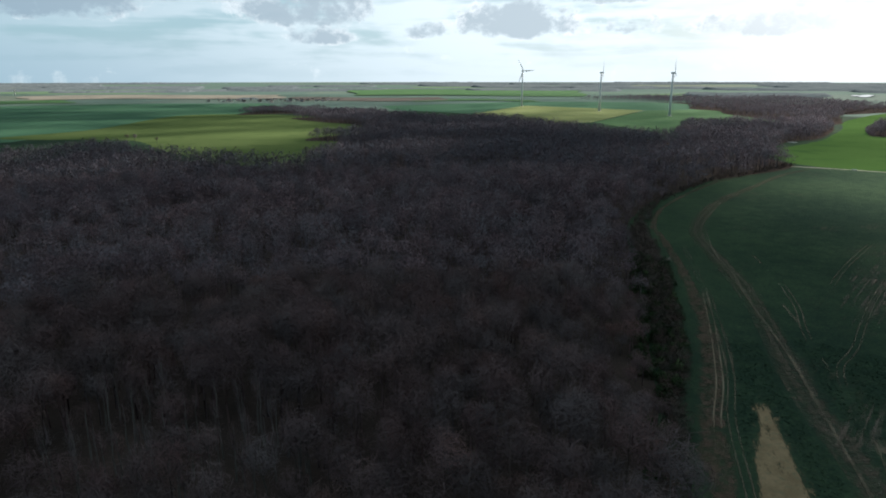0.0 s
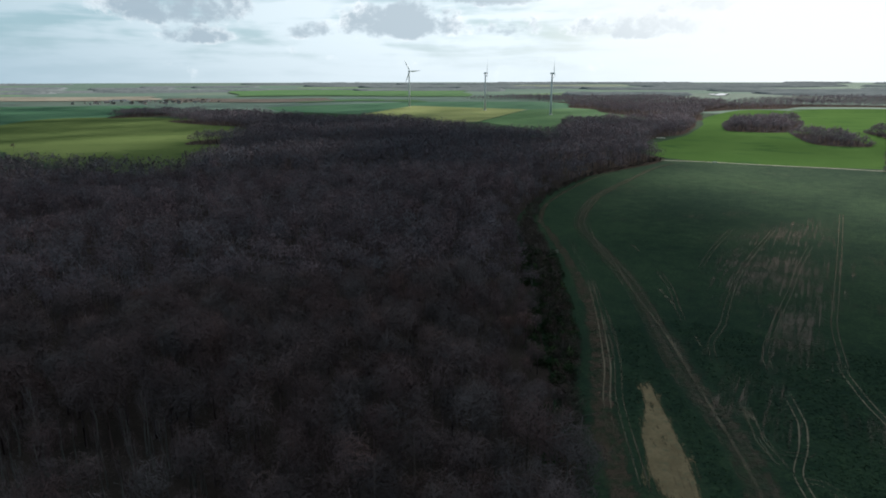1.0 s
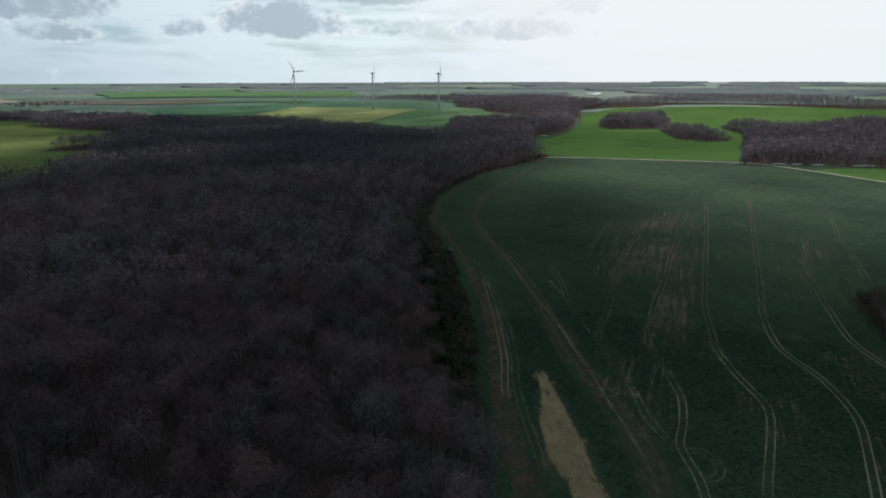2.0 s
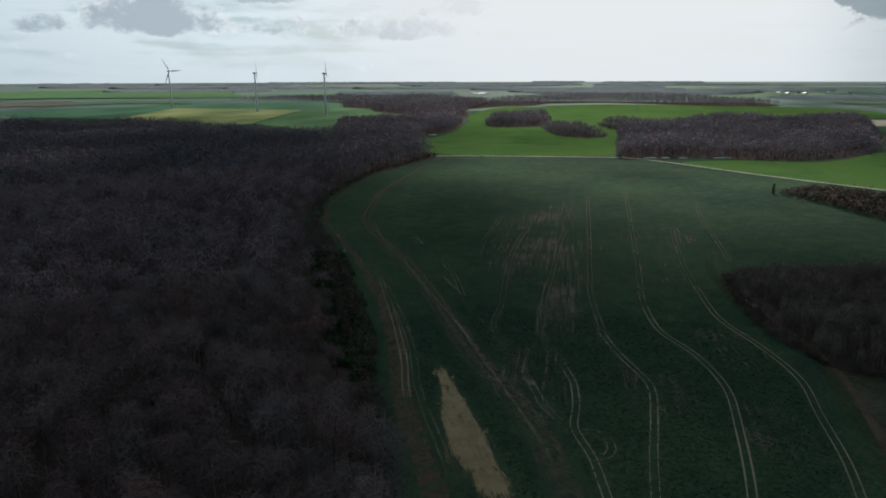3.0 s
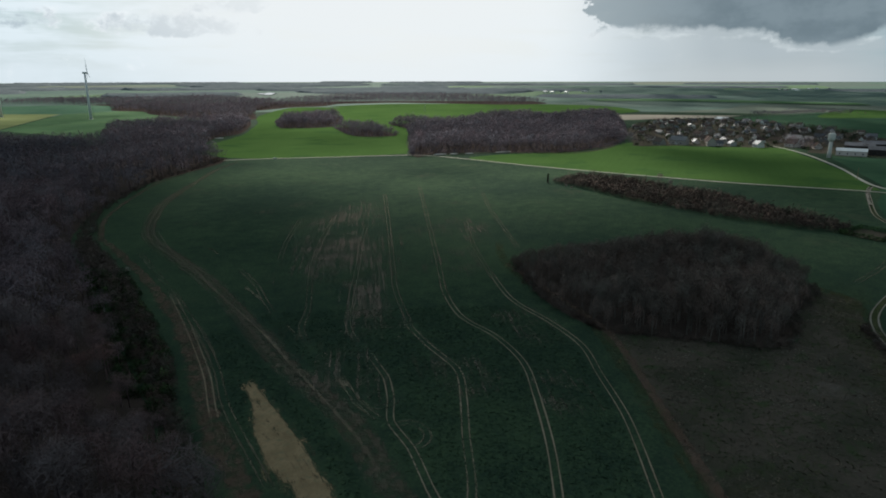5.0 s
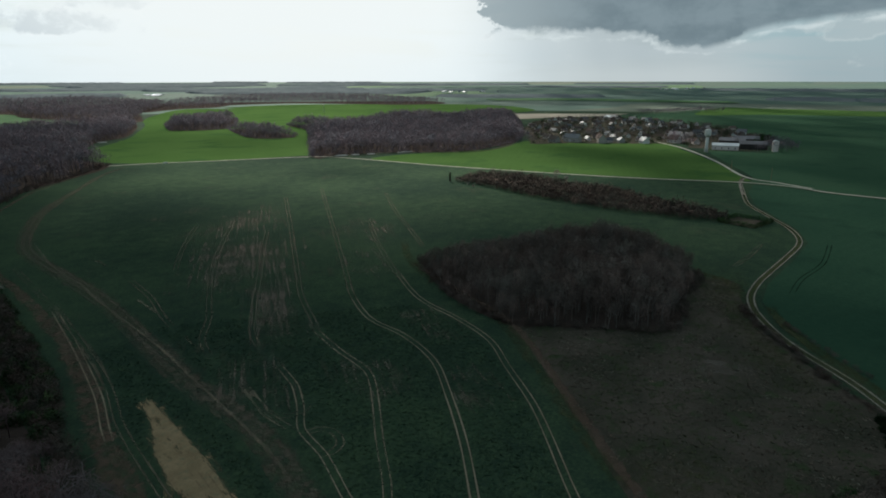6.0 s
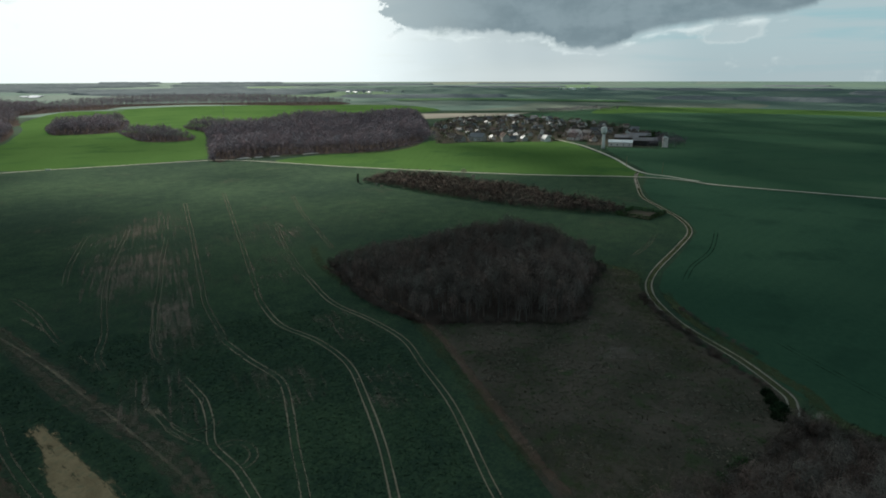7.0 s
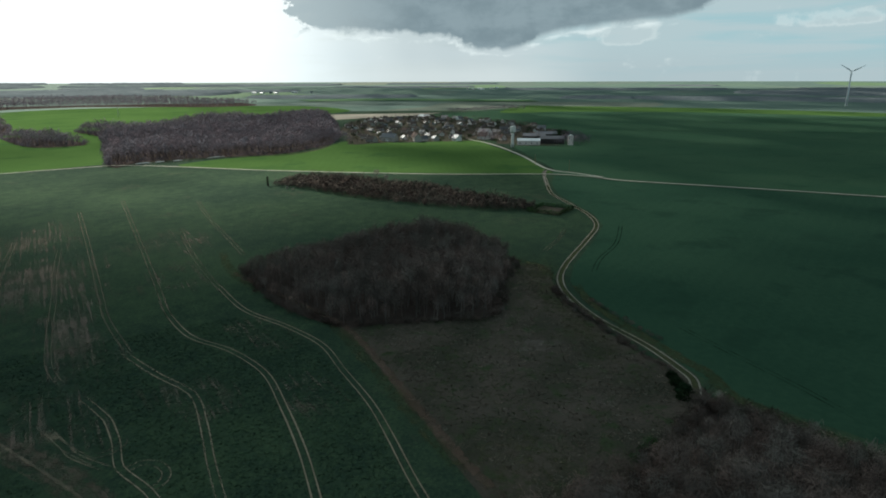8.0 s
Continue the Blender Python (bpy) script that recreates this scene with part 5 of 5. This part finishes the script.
for x, y, turn, size in ((802, 135, 100, 1.0), (838, 91, 95, 1.0), (880, 136, 10, 1.1), (1019, 269, 60, 1.1), (1014, 243, 150, 1.0), (1053, 307, 40, 1.0),
                         (667, 200, 130, 0.8), (698, 175, 60, 0.75), (671, 224, 40, 0.8), (654, 236, 150, 0.7)):
    copy_thing(HOUSES[2], pose(x, y, 0, 0, 0, turn) @ Matrix.Scale(size, 4))
for x, y, turn in ((700, 84, 99), (728, 74, 99)):
    copy_thing(shed, pose(x, y, 0, 0, 0, turn))
patch("farm_yard", [(632, 96), (640, 74), (662, 46), (704, 48), (690, 88), (660, 102)], 0.09, EARTH, "trodden brown yard in front of the barns", core_edge=0.8)


def lathe(profile, k=16):
    """A round form from (radius, height) pairs."""
    bm = bmesh.new()
    rings = [[bm.verts.new((r * math.cos(math.tau * i / k), r * math.sin(math.tau * i / k), z)) for i in range(k)] for r, z in profile]
    for a, b in zip(rings, rings[1:]):
        for i in range(k):
            bm.faces.new((a[i], a[(i + 1) % k], b[(i + 1) % k], b[i]))
    bm.faces.new(rings[-1])
    bm.faces.new(rings[0][::-1])
    return bm


def water_tower(x, y, size):
    root = new("water_tower", None)
    part("shaft", lathe([(1.9, -0.3), (1.5, 4), (1.4, 13.5)]), CONCRETE, root, smooth=True)
    part("tank", lathe([(1.5, 13.5), (2.7, 14.8), (2.9, 15.2), (2.9, 19.6), (2.7, 19.9)]), CONCRETE, root, smooth=True)
    part("roof", lathe([(2.8, 19.9), (1.6, 20.5), (0.4, 20.9)]), CONCRETE, root)
    block("door", (-0.5, -2.0, 0, 0.5, -1.5, 2.1), TIMBER, root)
    root.matrix_world = pose(x, y, ground_z(x, y)) @ Matrix.Scale(size, 4)
    return tagged(root, "pale concrete water tower with a wider tank", "water tower")


water_tower(625, 96, 1.0)
water_tower(-1480, 2420, 0.9)


def village_green():
    rng = np.random.default_rng(61)
    forest("garden_trees", FAR_KINDS, scatter(VILLAGE, 9.0, rng), rng, BRAMBLE, "bare garden trees between the village houses", 0.3, 0.62, "trees")
    bush = [leafy(rng, 3.0, 2.4, 60, 0.8) for _ in range(4)]
    forest("garden_shrubs", bush, scatter(VILLAGE, 20, rng), rng, IVY, "dark evergreen shrubs and conifers in gardens", 0.5, 1.6, "shrubs")
    belt = [(645, 60), (655, 30), (690, 20), (760, 40), (740, 60), (690, 50)]
    forest("garden_trees", FAR_KINDS, scatter(belt, 6, rng), rng, TWIG_FAR, "bare trees behind the farm sheds", 0.4, 0.8, "trees")
    forest("conifers", bush, scatter([(718, 65), (734, 51), (767, 54), (756, 69)], 3.6, rng), rng, IVY, "dark clipped conifers at the end of the farm", 1.6, 2.2, "trees")
    forest("garden_trees", FAR_KINDS, scatter([(690, 143), (654, 112), (685, 121), (724, 148)], 6, rng), rng, TWIG_MID, "bare trees along the village road", 0.4, 0.7, "trees")
    forest("garden_trees", FAR_KINDS, scatter([(600, 275), (625, 262), (700, 310), (760, 350), (700, 345), (640, 300)], 7, rng), rng, TWIG_FAR, "bare trees at the village edge", 0.4, 0.8, "trees")
    forest("garden_trees", FAR_KINDS, scatter(FAR_VILLAGE, 40, rng), rng, TWIG_FAR, "bare trees among the far village houses", 0.35, 0.8, "trees")


village_green()
sheet("village_ground", VILLAGE, 0.06, ROUGH, "trodden grass and yards between the houses", wobble=4.0)


def heap(x, y, length, turn):
    """A low pale heap, drawn out along its length and cut flat at its foot."""
    v, t = lump(np.random.default_rng(int(x)), 14)
    v = np.maximum(v, (-9, -9, -0.15)) * np.array([length / 2, 1.1, 0.7])
    ob = mesh_object("pale_heap", v, t, CONCRETE, smooth=True)
    ob.matrix_world = pose(x, y, 0.1, 0, 0, turn)
    return tagged(ob, "low pale heap near the wood's edge", "silage clamp", "clamps below the wood")


# four sheeted clamps, then stand-ins for a chalk bank and a lane marker
for x, y, length in ((431, 366, 12), (442, 359, 8), (453, 350, 9), (482, 333, 16), (392, 662, 10), (320, 456, 4)):
    heap(x, y, length, -34)
strip("earth_band", [(420, 372), (450, 350), (480, 330), (512, 284), (552, 275), (600, 280)], 9, 0.06, EARTH, "bare trodden ground along the wood's foot", wander=0.4, core=0.7)


def hamlet(x, y, n, seed):
    """A few pale farm sheds far off."""
    rng = np.random.default_rng(seed)
    for i in range(n):
        px, py = x + rng.normal() * 38, y + rng.normal() * 38
        copy_thing((barn, hall, HOUSES[2])[i % 3], pose(px, py, ground_z(px, py) - 0.1, 0, 0, rng.uniform(0, 180)))


for k, (x, y, n) in enumerate(((2400, 1385, 4), (2500, 1300, 3), (3200, 690, 4), (3330, 590, 3), (2200, 3300, 4))):
    hamlet(x, y, n, 70 + k)


# ---- wind turbines ----
def blade(length, k=8):
    """A tapering, slightly twisted blade along +z."""
    v, t = [], []
    rows = ((0.0, 0.9, 0.9, 0), (0.06, 0.9, 0.8, 10), (0.2, 2.5, 0.55, 14), (0.5, 1.6, 0.3, 7), (0.85, 0.8, 0.14, 2), (1.0, 0.2, 0.05, 0))
    for f, chord, thick, twist in rows:
        for i in range(k):
            a = math.tau * i / k
            x, y = math.cos(a) * 1.4 * chord / 2 + chord * 0.15 * (f > 0.1), math.sin(a) * thick / 2
            c, s = math.cos(radians(twist)), math.sin(radians(twist))
            v.append((x * c - y * s, x * s + y * c, 0.8 + f * (length - 0.8)))
    for r in range(len(rows) - 1):
        for i in range(k):
            a, b = r * k + i, r * k + (i + 1) % k
            t += [(a, b, b + k), (a, b + k, a + k)]
    return np.array(v), np.array(t)


def turbine(x, y, hub, length, face, spin):
    """face: the way the rotor looks, in degrees; spin: the angle of the first blade."""
    z = ground_z(x, y)
    root = new("wind_turbine", None)
    root.matrix_world = pose(x, y, z, 0, 0, face)
    part("foundation", lathe([(4.0, -0.4), (4.0, 0.25), (3.4, 0.45)]), CONCRETE, root)
    part("tower", lathe([(2.3, 0.2), (1.9, hub * 0.4), (1.3, hub - 1.4)]), TURBINE_PAINT, root, smooth=True)
    bm = bmesh.new()
    box(bm, -1.4, -2.6, hub - 1.5, 1.4, 3.6, hub + 1.5)
    bmesh.ops.bevel(bm, geom=bm.edges[:], offset=0.5, segments=2, affect="EDGES")
    part("nacelle", bm, TURBINE_PAINT, root)
    bm = lathe([(1.5, 0), (1.4, 1.2), (0.8, 2.2), (0.2, 2.6)], 12)
    bm.transform(Matrix.Translation((0, -2.6, hub)) @ Matrix.Rotation(radians(90), 4, "X"))
    spinner = part("hub", bm, TURBINE_PAINT, root, smooth=True)
    for i in range(3):
        v, t = blade(length)
        ob = mesh_object("blade", v, t, TURBINE_PAINT, spinner, smooth=True)
        ob.matrix_local = Matrix.Translation((0, -3.7, hub)) @ Matrix.Rotation(radians(spin + 120 * i), 4, "Y")
    return tagged(root, "white three-bladed wind turbine standing in the fields", "wind turbine", "wind turbines")


turbine(245, 1573, 83, 32, 26, -33)
turbine(372, 1340, 77, 29, 72, 8)
turbine(447, 1148, 75, 27, 76, 14)
turbine(1739, -531, 78, 31, -92, 62)


def mast(x, y, height):
    """A lattice mast of four legs, braces and cross arms."""
    z = ground_z(x, y)
    root = new("lattice_mast", None)
    root.matrix_world = pose(x, y, z, 0, 0, 40)
    for sx in (-1, 1):
        for sy in (-1, 1):
            mesh_object("leg", *tube((sx * 1.4, sy * 1.4, -0.2), (sx * 0.25, sy * 0.25, height), 0.16, 0.10, 4), STEEL, root)
    for i in range(6):
        f0, f1 = i / 6, (i + 1) / 6
        w0, w1 = 1.4 - 1.15 * f0, 1.4 - 1.15 * f1
        for s in (-1, 1):
            mesh_object("brace", *tube((-w0, s * w0, height * f0), (w1, s * w1, height * f1), 0.06, 0.06, 3), STEEL, root)
            mesh_object("brace", *tube((s * w0, w0, height * f0), (s * w1, -w1, height * f1), 0.06, 0.06, 3), STEEL, root)
    for h in (0.8, 0.93):
        mesh_object("arm", *tube((-3.0, 0, height * h), (3.0, 0, height * h), 0.12, 0.12, 4), STEEL, root)
    return tagged(root, "grey steel lattice mast standing in a field", "mast")


mast(966, 860, 19)


def pole(x, y, height, label):
    root = new("utility_pole", None)
    root.matrix_world = pose(x, y, ground_z(x, y))
    mesh_object("post", *tube((0, 0, -0.3), (0, 0, height), 0.16, 0.11, 6), TIMBER, root)
    mesh_object("crossbar", *tube((-0.9, 0, height - 0.5), (0.9, 0, height - 0.5), 0.07, 0.07, 4), STEEL, root)
    return tagged(root, label, "pole", "utility poles")


for x, y in ((496, 58), (470, 30)):
    pole(x, y, 8.5, "wooden utility pole beside the crossroads")
for x, y in ((392, 150), (387, 142), (1395, 180), (1400, 168)):
    tree((x, y), RNG, "small bare tree standing alone by the field", "lone trees", 0.5)
for x, y in ((-318, 700), (-305, 690), (-275, 672)):
    tree((x, y), RNG, "small bare tree standing alone by the meadow", "lone trees", 0.8)
